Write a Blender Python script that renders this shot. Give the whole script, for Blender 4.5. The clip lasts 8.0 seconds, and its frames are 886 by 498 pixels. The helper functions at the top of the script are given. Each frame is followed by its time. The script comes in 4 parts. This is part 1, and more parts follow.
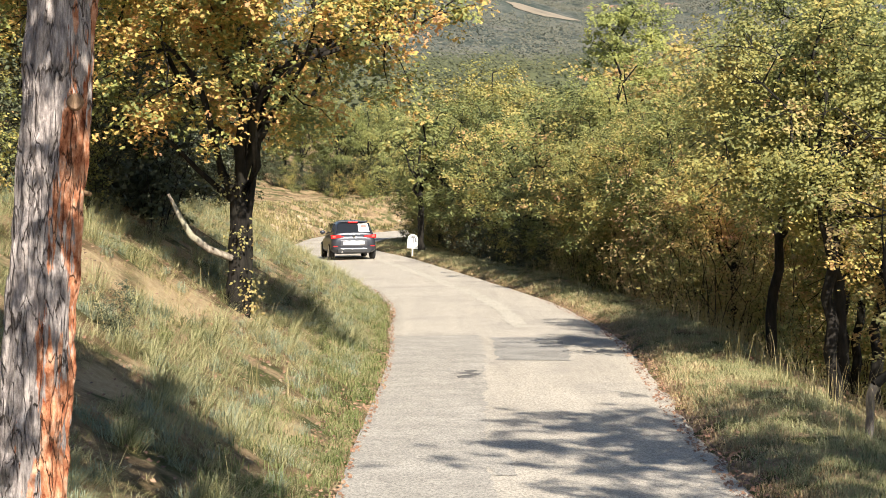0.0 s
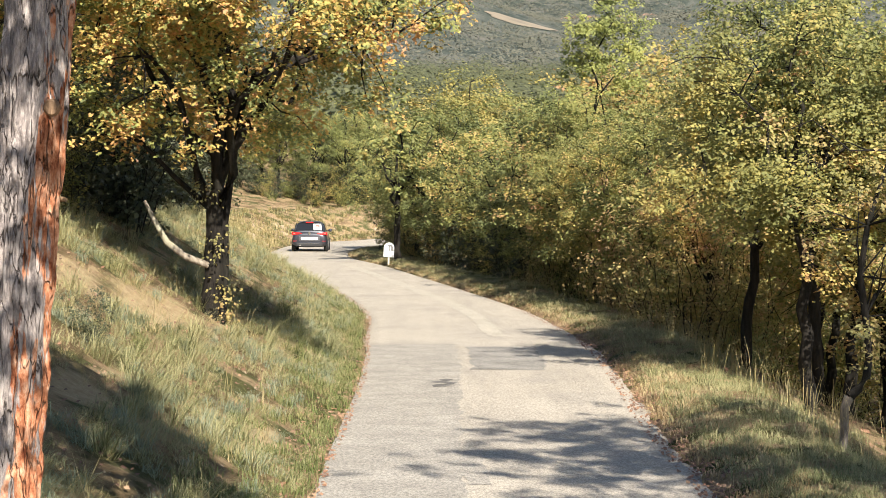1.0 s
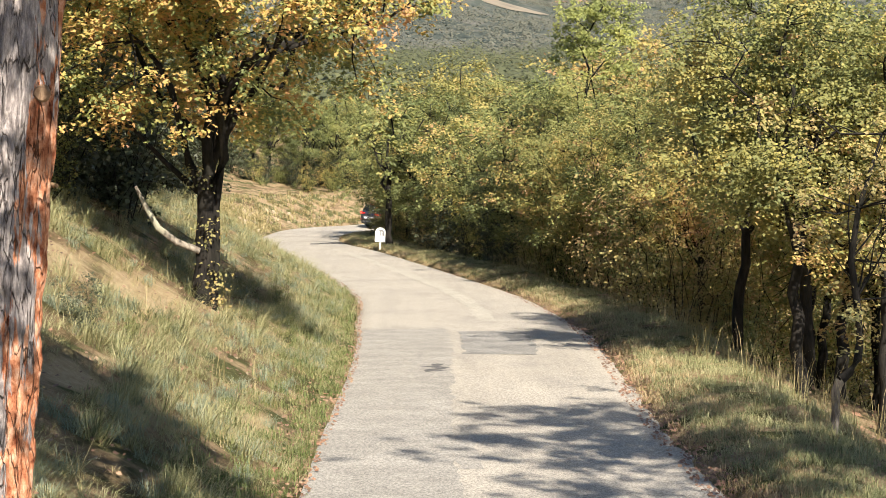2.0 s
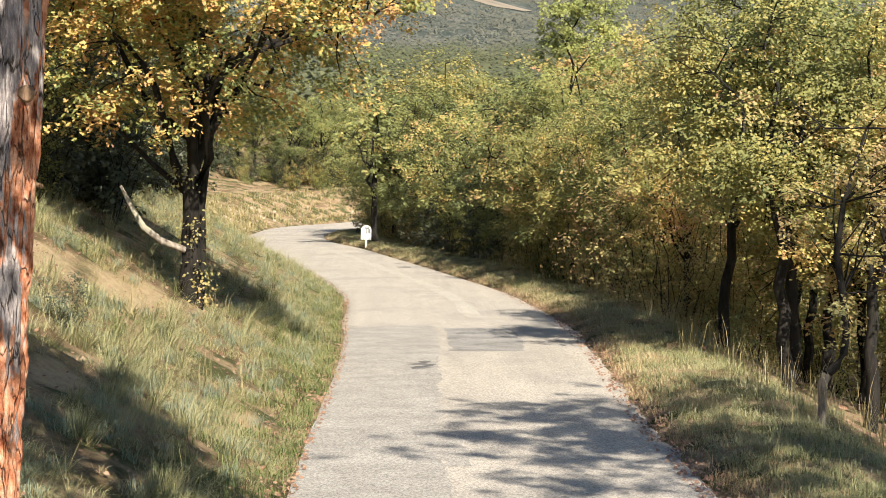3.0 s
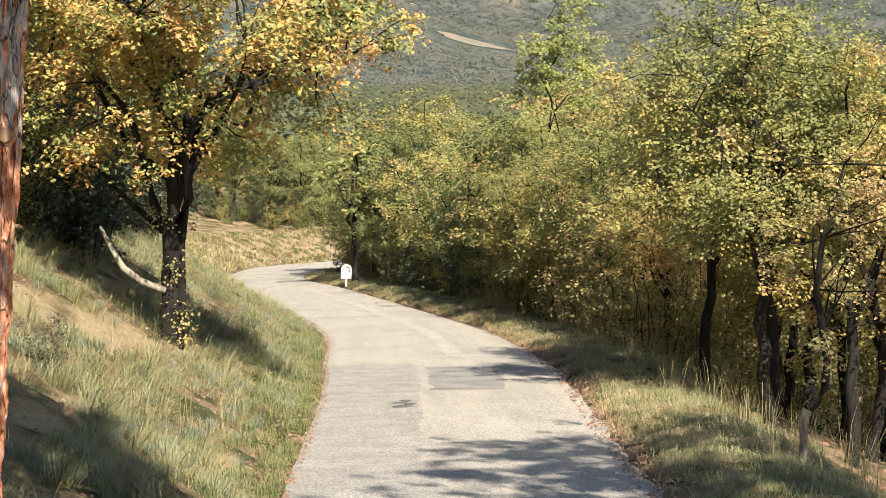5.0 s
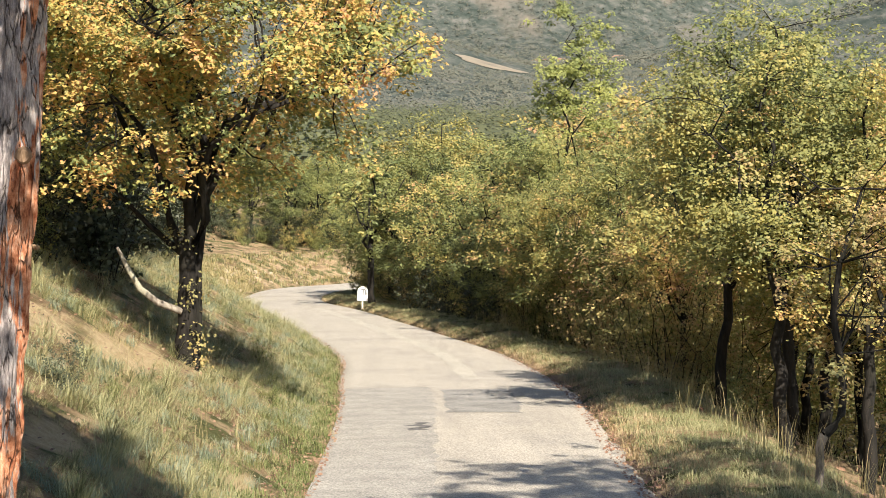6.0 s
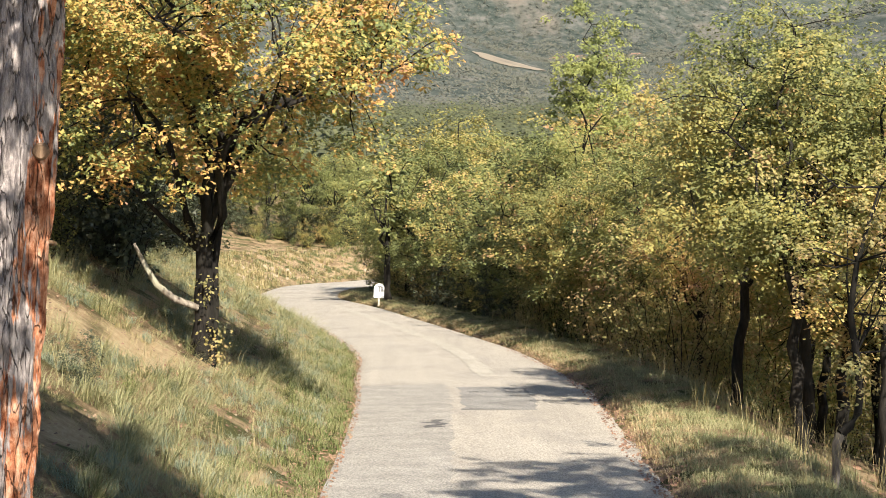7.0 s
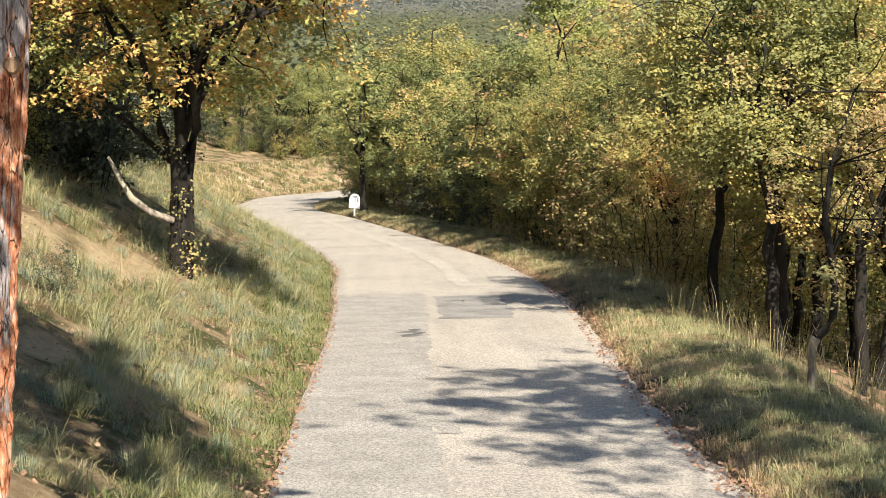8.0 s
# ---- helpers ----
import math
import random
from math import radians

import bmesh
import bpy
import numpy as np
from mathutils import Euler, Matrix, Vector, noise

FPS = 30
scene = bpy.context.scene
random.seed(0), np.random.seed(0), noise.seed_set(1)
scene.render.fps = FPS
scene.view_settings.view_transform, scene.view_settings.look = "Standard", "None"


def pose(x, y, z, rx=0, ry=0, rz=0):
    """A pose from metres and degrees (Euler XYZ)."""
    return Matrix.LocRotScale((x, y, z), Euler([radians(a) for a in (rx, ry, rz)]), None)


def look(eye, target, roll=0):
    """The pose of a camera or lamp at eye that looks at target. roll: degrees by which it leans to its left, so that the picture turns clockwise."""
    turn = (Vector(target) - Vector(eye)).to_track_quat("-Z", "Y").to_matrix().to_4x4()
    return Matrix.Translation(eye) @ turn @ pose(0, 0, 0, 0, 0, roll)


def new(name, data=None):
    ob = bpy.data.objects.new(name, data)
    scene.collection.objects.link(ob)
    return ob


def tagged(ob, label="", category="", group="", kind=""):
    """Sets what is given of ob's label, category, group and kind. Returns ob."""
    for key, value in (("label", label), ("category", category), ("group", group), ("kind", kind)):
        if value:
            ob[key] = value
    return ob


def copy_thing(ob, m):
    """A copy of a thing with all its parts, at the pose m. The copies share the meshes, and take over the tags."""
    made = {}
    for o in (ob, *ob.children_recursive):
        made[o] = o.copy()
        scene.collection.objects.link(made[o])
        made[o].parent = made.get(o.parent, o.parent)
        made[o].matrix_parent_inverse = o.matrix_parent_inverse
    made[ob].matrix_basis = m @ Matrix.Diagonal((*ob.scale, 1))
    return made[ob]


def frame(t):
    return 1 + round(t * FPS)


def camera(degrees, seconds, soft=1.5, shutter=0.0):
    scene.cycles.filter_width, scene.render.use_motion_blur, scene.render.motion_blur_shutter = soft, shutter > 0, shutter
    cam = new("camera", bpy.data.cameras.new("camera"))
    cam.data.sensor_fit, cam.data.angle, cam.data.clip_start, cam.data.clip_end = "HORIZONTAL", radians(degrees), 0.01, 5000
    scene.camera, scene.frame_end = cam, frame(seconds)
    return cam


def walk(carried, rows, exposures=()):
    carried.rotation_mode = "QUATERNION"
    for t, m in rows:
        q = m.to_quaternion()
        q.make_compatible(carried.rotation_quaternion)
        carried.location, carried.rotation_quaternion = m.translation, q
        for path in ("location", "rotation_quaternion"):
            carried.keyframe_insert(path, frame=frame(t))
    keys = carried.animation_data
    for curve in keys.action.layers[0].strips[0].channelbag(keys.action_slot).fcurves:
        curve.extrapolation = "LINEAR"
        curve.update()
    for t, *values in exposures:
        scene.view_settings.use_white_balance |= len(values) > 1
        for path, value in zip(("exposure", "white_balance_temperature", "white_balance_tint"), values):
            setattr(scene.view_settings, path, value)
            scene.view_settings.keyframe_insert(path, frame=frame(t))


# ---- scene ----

# ================= camera =================
EYE = (0.0, 0.0, 2.73)
cam = camera(25.0, 8.0, soft=0.85)
TURNS = [
    (0.0, 82.254, 0.0, 0.0),
    (0.5, 82.400, -0.389, -0.475),
    (1.0, 82.509, -0.519, -0.616),
    (1.5, 82.255, -0.508, -0.731),
    (3.0, 81.994, 0.017, -1.345),
    (3.5, 82.064, 0.185, -1.644),
    (4.0, 82.313, 0.281, -1.948),
    (4.5, 82.896, 0.328, -2.045),
    (5.8, 83.348, 0.203, -1.594),
    (6.0, 83.746, 0.070, -1.454),
    (6.5, 84.448, -0.406, -0.925),
    (7.0, 83.668, -0.070, -0.962),
    (7.5, 81.821, 0.707, -1.401),
    (8.0, 81.068, 0.569, -1.752),
]
walk(cam, [(t, pose(*EYE, rx, ry, rz)) for t, rx, ry, rz in TURNS])

# ================= light =================
SUN_EL, SUN_SIDE = 42.0, 19.0      # elevation; degrees to the right of straight behind the eye
sun_dir = Vector((math.sin(radians(SUN_SIDE)) * math.cos(radians(SUN_EL)),
                  -math.cos(radians(SUN_SIDE)) * math.cos(radians(SUN_EL)), math.sin(radians(SUN_EL))))
world = bpy.data.worlds.new("world")
scene.world = world
world.use_nodes = True
wn = world.node_tree.nodes
sky = wn.new("ShaderNodeTexSky")
sky.sky_type, sky.sun_disc = "NISHITA", False
sky.dust_density, sky.ozone_density = 0.4, 2.0
sky.sun_elevation, sky.sun_rotation = radians(SUN_EL), math.atan2(sun_dir.x, sun_dir.y)
world.node_tree.links.new(sky.outputs[0], wn["Background"].inputs[0])
wn["Background"].inputs[1].default_value = 0.062
sun = new("sun", bpy.data.lights.new("sun", "SUN"))
sun.data.energy, sun.data.angle, sun.data.color = 5.0, radians(0.55), (1.0, 0.93, 0.82)
sun.matrix_world = look(sun_dir * 100, (0, 0, 0))
scene.view_settings.exposure = 1.12

# ================= materials =================


class Nodes:
    """Short hand for building one node material."""

    def __init__(self, name):
        self.m = bpy.data.materials.new(name)
        self.m.use_nodes = True
        self.t = self.m.node_tree
        self.b = self.t.nodes["Principled BSDF"]
        self.out = self.t.nodes["Material Output"]

    def add(self, kind, **props):
        n = self.t.nodes.new(kind)
        for k, v in props.items():
            setattr(n, k, v)
        return n

    def link(self, a, b):
        self.t.links.new(a, b)

    def coords(self, which="Object", scale=(1, 1, 1)):
        c, mp = self.add("ShaderNodeTexCoord"), self.add("ShaderNodeMapping")
        mp.inputs["Scale"].default_value = scale
        self.link(c.outputs[which], mp.inputs[0])
        return mp.outputs[0]

    def noise(self, scale, detail=4.0, co=None, rough=0.6):
        n = self.add("ShaderNodeTexNoise")
        n.inputs["Scale"].default_value, n.inputs["Detail"].default_value = scale, detail
        n.inputs["Roughness"].default_value = rough
        self.link(co or self.coords(), n.inputs["Vector"])
        return n.outputs["Fac"]

    def ramp(self, fac, stops):
        r = self.add("ShaderNodeValToRGB")
        e = r.color_ramp.elements
        while len(e) < len(stops):
            e.new(0.5)
        for el, (p, c) in zip(e, stops):
            el.position, el.color = p, (*c, 1) if not isinstance(c, float) else (c, c, c, 1)
        self.link(fac, r.inputs[0])
        return r.outputs[0]

    def mix(self, fac, a, b, blend="MIX"):
        n = self.add("ShaderNodeMix", data_type="RGBA", blend_type=blend)
        for sock, v in ((n.inputs[0], fac), (n.inputs[6], a), (n.inputs[7], b)):
            if isinstance(v, bpy.types.NodeSocket):
                self.link(v, sock)
            else:
                sock.default_value = v if isinstance(v, (int, float)) else (*v, 1)
        return n.outputs[2]

    def maths(self, op, a, b=0.0):
        n = self.add("ShaderNodeMath", operation=op)
        for sock, v in ((n.inputs[0], a), (n.inputs[1], b)):
            if isinstance(v, bpy.types.NodeSocket):
                self.link(v, sock)
            else:
                sock.default_value = v
        return n.outputs[0]

    def bump(self, height, strength=0.4, distance=0.02):
        n = self.add("ShaderNodeBump")
        n.inputs["Strength"].default_value, n.inputs["Distance"].default_value = strength, distance
        self.link(height, n.inputs["Height"])
        self.link(n.outputs[0], self.b.inputs["Normal"])

    def set(self, color=None, rough=None, metal=None, spec=None):
        for key, v in (("Base Color", color), ("Roughness", rough), ("Metallic", metal), ("Specular IOR Level", spec)):
            if v is None:
                continue
            if isinstance(v, bpy.types.NodeSocket):
                self.link(v, self.b.inputs[key])
            else:
                self.b.inputs[key].default_value = (*v, 1) if isinstance(v, tuple) else v
        return self.m


def plain(name, color, rough=0.5, metal=0.0, vary=0.15, scale=8.0, spec=0.5):
    n = Nodes(name)
    dark, light = tuple(c * (1 - vary) for c in color), tuple(min(1, c * (1 + vary)) for c in color)
    return n.set(n.ramp(n.noise(scale), [(0.3, dark), (0.7, light)]), rough, metal, spec)


def leaf_material(name, stops, patch=0.6, translucent=0.4, vary=0.3, by_tree=0.34, gain=1.0):
    """Leaves: a colour by clumps and by leaf, and light that shines through."""
    n = Nodes(name)
    geo, info = n.add("ShaderNodeNewGeometry"), n.add("ShaderNodeObjectInfo")
    clump = n.maths("ADD", n.maths("MULTIPLY", n.noise(patch, 2.0), 1.7), -0.35)
    f = n.maths("ADD", n.maths("MULTIPLY", clump, 0.9),
                n.maths("ADD", n.maths("MULTIPLY", geo.outputs["Random Per Island"], vary),
                        n.maths("MULTIPLY", info.outputs["Random"], by_tree)))
    f = n.maths("SUBTRACT", f, 0.32)
    col = n.ramp(f, stops)
    bright = n.ramp(n.noise(37.0, 1.0), [(0.3, (1.2 * gain,) * 3), (0.7, (2.1 * gain, 2.1 * gain, 2.0 * gain))])
    col = n.mix(1.0, col, bright, "MULTIPLY")
    col = n.mix(0.17, col, (0.36, 0.29, 0.235))
    n.set(col, 0.55, 0.0, 0.3)
    tr, mx = n.add("ShaderNodeBsdfTranslucent"), n.add("ShaderNodeMixShader")
    n.link(col, tr.inputs[0])
    mx.inputs[0].default_value = translucent
    n.link(n.b.outputs[0], mx.inputs[1])
    n.link(tr.outputs[0], mx.inputs[2])
    n.link(mx.outputs[0], n.out.inputs[0])
    return n.m


def bark_material(name, dark, light, scale=1.0):
    n = Nodes(name)
    co = n.coords("Object", (14 * scale, 14 * scale, 3 * scale))
    a = n.noise(1.0, 6.0, co, 0.7)
    col = n.ramp(a, [(0.35, dark), (0.65, light)])
    col = n.mix(n.ramp(n.noise(1.3, 3.0), [(0.45, 0.0), (0.7, 0.6)]), col, (light[0] * 0.9, light[1] * 1.05, light[2] * 0.85))
    n.bump(a, 0.9, 0.03)
    return n.set(col, 0.9, 0.0, 0.15)


def grass_material(name, stops):
    n = Nodes(name)
    geo = n.add("ShaderNodeNewGeometry")
    f = n.maths("ADD", n.maths("MULTIPLY", n.noise(0.9, 3.0), 1.0), n.maths("MULTIPLY", geo.outputs["Random Per Island"], 0.45))
    col = n.ramp(n.maths("SUBTRACT", f, 0.22), stops)
    n.set(col, 0.6, 0.0, 0.25)
    tr, mx = n.add("ShaderNodeBsdfTranslucent"), n.add("ShaderNodeMixShader")
    n.link(col, tr.inputs[0])
    mx.inputs[0].default_value = 0.3
    n.link(n.b.outputs[0], mx.inputs[1])
    n.link(tr.outputs[0], mx.inputs[2])
    n.link(mx.outputs[0], n.out.inputs[0])
    return n.m


def asphalt_material():
    n = Nodes("old_asphalt")
    fine = n.noise(120.0, 3.0)
    mid = n.noise(1.1, 6.0, n.coords("Object", (1.0, 0.3, 1.0)), 0.7)
    grit = n.noise(38.0, 4.0, n.coords("Object", (1.0, 0.45, 1.0)), 0.8)
    long_co = n.coords("Object", (2.6, 0.09, 1.0))
    streak = n.noise(1.0, 4.0, long_co)
    col = n.ramp(mid, [(0.3, (0.37, 0.33, 0.275)), (0.7, (0.47, 0.42, 0.35))])
    col = n.mix(n.ramp(streak, [(0.4, 0.0), (0.7, 0.55)]), col, (0.51, 0.455, 0.375))
    col = n.mix(n.ramp(n.noise(0.45, 4.0), [(0.52, 0.0), (0.68, 0.5)]), col, (0.29, 0.265, 0.235))
    col = n.mix(1.0, col, n.ramp(fine, [(0.3, (0.7, 0.7, 0.7)), (0.7, (1.2, 1.2, 1.2))]), "MULTIPLY")
    col = n.mix(1.0, col, n.ramp(grit, [(0.38, (0.6, 0.6, 0.61)), (0.5, (0.97, 0.97, 0.97)), (0.62, (1.3, 1.29, 1.27))]), "MULTIPLY")
    n.bump(fine, 0.5, 0.006)
    return n.set(col, 0.9, 0.0, 0.25)


def soil_material():
    """Ground: ochre stony soil, litter and low green, by patches; far off it turns into scrub and woods, greyed for
    haze.
    """
    n = Nodes("hillside_soil")
    big = n.noise(1.3, 5.0)
    small = n.noise(9.0, 8.0, None, 0.8)
    soil = n.ramp(small, [(0.3, (0.2, 0.135, 0.075)), (0.6, (0.44, 0.32, 0.19))])
    litter = n.ramp(small, [(0.35, (0.07, 0.045, 0.025)), (0.7, (0.2, 0.12, 0.06))])
    green = n.ramp(small, [(0.3, (0.05, 0.055, 0.02)), (0.7, (0.15, 0.15, 0.06))])
    col = n.mix(n.ramp(big, [(0.42, 0.0), (0.55, 1.0)]), green, soil)
    col = n.mix(n.ramp(n.noise(0.8, 5.0), [(0.48, 0.0), (0.62, 0.6)]), col, litter)
    # worn scars where the ochre earth of the bank lies open
    scar = None
    for bx, by, rx, ry in ((-3.3, 24.6, 0.42, 1.7), (-4.1, 22.8, 0.4, 1.1), (-1.58, 19.8, 0.2, 1.2), (-2.5, 27.0, 0.35, 0.7), (-2.9, 17.0, 0.28, 0.6)):
        mp = n.add("ShaderNodeMapping")
        mp.inputs["Location"].default_value = (-bx / rx, -by / ry, 0)
        mp.inputs["Scale"].default_value = (1 / rx, 1 / ry, 0)
        n.link(n.add("ShaderNodeTexCoord").outputs["Object"], mp.inputs[0])
        ln = n.add("ShaderNodeVectorMath", operation="LENGTH")
        n.link(mp.outputs[0], ln.inputs[0])
        scar = ln.outputs["Value"] if scar is None else n.maths("MINIMUM", scar, ln.outputs["Value"])
    scar = n.maths("ADD", scar, n.maths("MULTIPLY", n.noise(3.5, 6.0), 0.9))
    col = n.mix(n.ramp(n.maths("MULTIPLY", scar, 0.6), [(0.72, 1.0), (0.98, 0.0)]), col, n.ramp(small, [(0.3, (0.36, 0.25, 0.13)), (0.65, (0.58, 0.45, 0.28))]))
    # distance: woods, scrub and pale clearings, with haze put into their greyed colours
    pos = n.add("ShaderNodeSeparateXYZ")
    n.link(n.coords(), pos.inputs[0])
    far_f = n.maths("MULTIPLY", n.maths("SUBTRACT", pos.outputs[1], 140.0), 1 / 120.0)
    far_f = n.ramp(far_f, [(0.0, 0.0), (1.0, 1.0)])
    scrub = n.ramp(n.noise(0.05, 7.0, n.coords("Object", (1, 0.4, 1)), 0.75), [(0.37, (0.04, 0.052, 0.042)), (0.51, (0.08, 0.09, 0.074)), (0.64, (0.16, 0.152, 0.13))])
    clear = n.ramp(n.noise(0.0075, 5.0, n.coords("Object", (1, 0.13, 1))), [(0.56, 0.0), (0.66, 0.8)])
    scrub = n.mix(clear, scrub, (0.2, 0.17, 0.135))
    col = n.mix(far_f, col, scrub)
    n.bump(small, 1.0, 0.08)
    return n.set(col, 0.95, 0.0, 0.1)


M_ROAD = asphalt_material()
M_SOIL = soil_material()
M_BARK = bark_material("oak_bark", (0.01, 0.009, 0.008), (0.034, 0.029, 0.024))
M_PALE_BARK = bark_material("pale_bark", (0.16, 0.13, 0.1), (0.42, 0.36, 0.29))
GREEN, LIME, GOLD, AMBER, RUST = (0.085, 0.115, 0.03), (0.19, 0.21, 0.05), (0.4, 0.29, 0.075), (0.42, 0.22, 0.075), (0.34, 0.19, 0.12)
M_LEAF_GOLD = leaf_material("golden_oak_leaves", [(0.07, GREEN), (0.21, LIME), (0.33, GOLD), (0.52, AMBER), (0.75, RUST)], 1.5, by_tree=0.0)
M_LEAF_YELLOW = leaf_material("yellow_oak_leaves", [(0.12, (0.12, 0.14, 0.035)), (0.45, (0.25, 0.235, 0.06)), (0.68, (0.38, 0.29, 0.08)), (0.85, (0.4, 0.22, 0.1))], 0.9, gain=0.88)
M_LEAF_MIX = leaf_material("turning_oak_leaves", [(0.12, GREEN), (0.44, (0.2, 0.21, 0.055)), (0.62, (0.36, 0.29, 0.08)), (0.8, (0.4, 0.23, 0.1)), (0.95, RUST)], 0.8)
M_LEAF_RUST = leaf_material("rusty_oak_leaves", [(0.12, (0.16, 0.16, 0.05)), (0.38, (0.34, 0.28, 0.09)), (0.62, (0.42, 0.27, 0.12)), (0.92, (0.36, 0.21, 0.13))], 0.9, gain=0.85)
M_LEAF_GREEN = leaf_material("green_oak_leaves", [(0.15, (0.075, 0.1, 0.026)), (0.52, (0.17, 0.19, 0.05)), (0.8, (0.28, 0.245, 0.07)), (1.0, (0.38, 0.25, 0.08))], 0.8)
M_LEAF_LIME = leaf_material("lime_oak_leaves", [(0.1, (0.13, 0.16, 0.04)), (0.6, (0.27, 0.28, 0.07)), (0.95, (0.38, 0.32, 0.09))], 0.8, by_tree=0.0)
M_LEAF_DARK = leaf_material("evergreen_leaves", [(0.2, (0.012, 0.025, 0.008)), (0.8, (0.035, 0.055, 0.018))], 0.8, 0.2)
M_NEEDLE = leaf_material("pine_needles", [(0.2, (0.025, 0.045, 0.018)), (0.8, (0.06, 0.085, 0.03))], 0.8, 0.15)

# ================= plan of the road and the ground =================
CENTRE = [(0.9, -40), (0.93, 0), (0.93, 17.5), (0.97, 22.5), (1.12, 30), (1.12, 36), (0.72, 46), (-0.55, 57), (-1.6, 65), (-2.95, 75),
          (-4.6, 85), (-5.3, 95), (-4.8, 104), (-3.0, 110), (0.2, 114.3), (4.5, 116.5), (11, 117), (26, 115), (48, 110), (90, 104)]


def smooth_line(points, step=0.5):
    """A Catmull-Rom line through the points, at even steps."""
    p = np.array([points[0], *points, points[-1]], float)
    out = []
    for i in range(1, len(p) - 2):
        a, b, c, d = p[i - 1:i + 3]
        n = max(2, int(np.linalg.norm(c - b) / step))
        for t in np.arange(n) / n:
            out.append(0.5 * (2 * b + (c - a) * t + (2 * a - 5 * b + 4 * c - d) * t ** 2 + (3 * b - a - 3 * c + d) * t ** 3))
    return np.array(out + [p[-1]])


LINE = smooth_line(CENTRE)
TANGENT = np.gradient(LINE, axis=0)
TANGENT /= np.linalg.norm(TANGENT, axis=1)[:, None]


def half_width(y):
    """Half the road's width: it widens in the bend."""
    y = np.asarray(y, float)
    return 1.93 + 0.22 * np.exp(-((y - 37) / 9) ** 2) + 0.9 * np.exp(-((y - 110) / 7) ** 2)


def road_z(y):
    y = np.asarray(y, float)
    return np.where(y < 112, -0.105 * y, -11.76 - 0.06 * (y - 112))


def smoothstep(a, b, x):
    t = np.clip((x - a) / (b - a), 0, 1)
    return t * t * (3 - 2 * t)


def off_road(x, y):
    """Signed distance from the road's middle (right is positive) and the index of the nearest place on it."""
    x, y = np.atleast_1d(x).astype(float), np.atleast_1d(y).astype(float)
    d, k = np.empty(len(x)), np.empty(len(x), int)
    for i in range(0, len(x), 4000):
        dx, dy = x[i:i + 4000, None] - LINE[None, :, 0], y[i:i + 4000, None] - LINE[None, :, 1]
        q = dx * dx + dy * dy
        j = q.argmin(1)
        r = np.arange(len(j))
        side = TANGENT[j, 1] * dx[r, j] - TANGENT[j, 0] * dy[r, j]
        d[i:i + 4000], k[i:i + 4000] = np.sqrt(q[r, j]) * np.sign(side), j
    return d, k


def wave(x, y, s, seed=0.0):
    """Cheap smooth unevenness, about -1 to 1."""
    return (np.sin(x / s + 1.3 * np.sin(y / s * 0.7 + seed)) + np.sin(y / s * 1.13 + 1.7 * np.sin(x / s * 0.63 + seed * 2 + 1))
            + np.sin((x + y) / s * 0.57 + seed)) / 3


def hill(x, y, cx, cy, rx, ry, h):
    return h * np.exp(-((x - cx) / rx) ** 2 - ((y - cy) / ry) ** 2)


def far_land(x, y):
    """The wide land: a falling wooded foreground, a scrub hill, the valley and the mountains behind it."""
    z = -18 - 14 * smoothstep(150, 900, y) - 10 * smoothstep(900, 2500, y)
    z = z + hill(x, y, -150, 1350, 164, 420, 99) + hill(x, y, 760, 2100, 300, 450, 150)
    z = z + hill(x, y, 0, 3550, 380, 450, 108) + hill(x, y, 390, 3650, 230, 400, 96) + hill(x, y, 640, 3800, 250, 400, 52)
    z = z + hill(x, y, -700, 3500, 420, 520, 90) + hill(x, y, 820, 4600, 330, 240, 172) + hill(x, y, 1500, 4300, 600, 500, 150) + hill(x, y, -1500, 3600, 900, 700, 170)
    z = z + wave(x, y, 70, 1) * 3 * smoothstep(300, 900, y) + wave(x, y, 190, 3) * 12 * smoothstep(1800, 3300, y)
    z = z + wave(x, y, 33, 5) * 2.0 * smoothstep(1500, 3000, y)
    return z


def ground_z(x, y):
    """Height of the ground: a cut bank left of the road, a verge and a falling slope right of it."""
    x, y = np.atleast_1d(x).astype(float), np.atleast_1d(y).astype(float)
    d, k = off_road(x, y)
    base = road_z(LINE[k, 1])
    e = np.abs(d) - half_width(LINE[k, 1])
    up = 0.06 * smoothstep(0, 0.4, e) + 0.6 * np.clip(e - 0.3, 0, 4.2) + np.clip(e - 4.5, 0, 40) * 0.38 * smoothstep(-4, -16, x)
    bend = smoothstep(96, 112, y)
    up = up * (1 - 0.48 * bend)
    down = 0.10 * smoothstep(0, 0.5, e) - 0.45 * np.clip(e - 1.5, 0, 7) - 0.1 * np.clip(e - 8.5, 0, 60)
    near = base + np.where(e < 0, -0.10, np.where(d < 0, up, down))
    near = near + (wave(x, y, 0.4) * 0.1 + wave(x, y, 1.9, 2) * 0.13) * smoothstep(0.3, 1.5, e)
    w = smoothstep(22, 80, e)
    return near * (1 - w) + far_land(x, y) * w


def part(name, bm, material, parent=None, label="", smooth=False):
    """Links a bmesh as one mesh object."""
    me = bpy.data.meshes.new(name)
    bm.to_mesh(me)
    bm.free()
    return finish(name, me, material, parent, label, smooth)


def finish(name, me, material, parent=None, label="", smooth=False):
    for m in material if isinstance(material, (list, tuple)) else (material,):
        me.materials.append(m)
    if smooth:
        me.polygons.foreach_set("use_smooth", np.ones(len(me.polygons), bool))
    ob = new(name, me)
    ob.parent = parent
    if label:
        tagged(ob, label)
    return ob


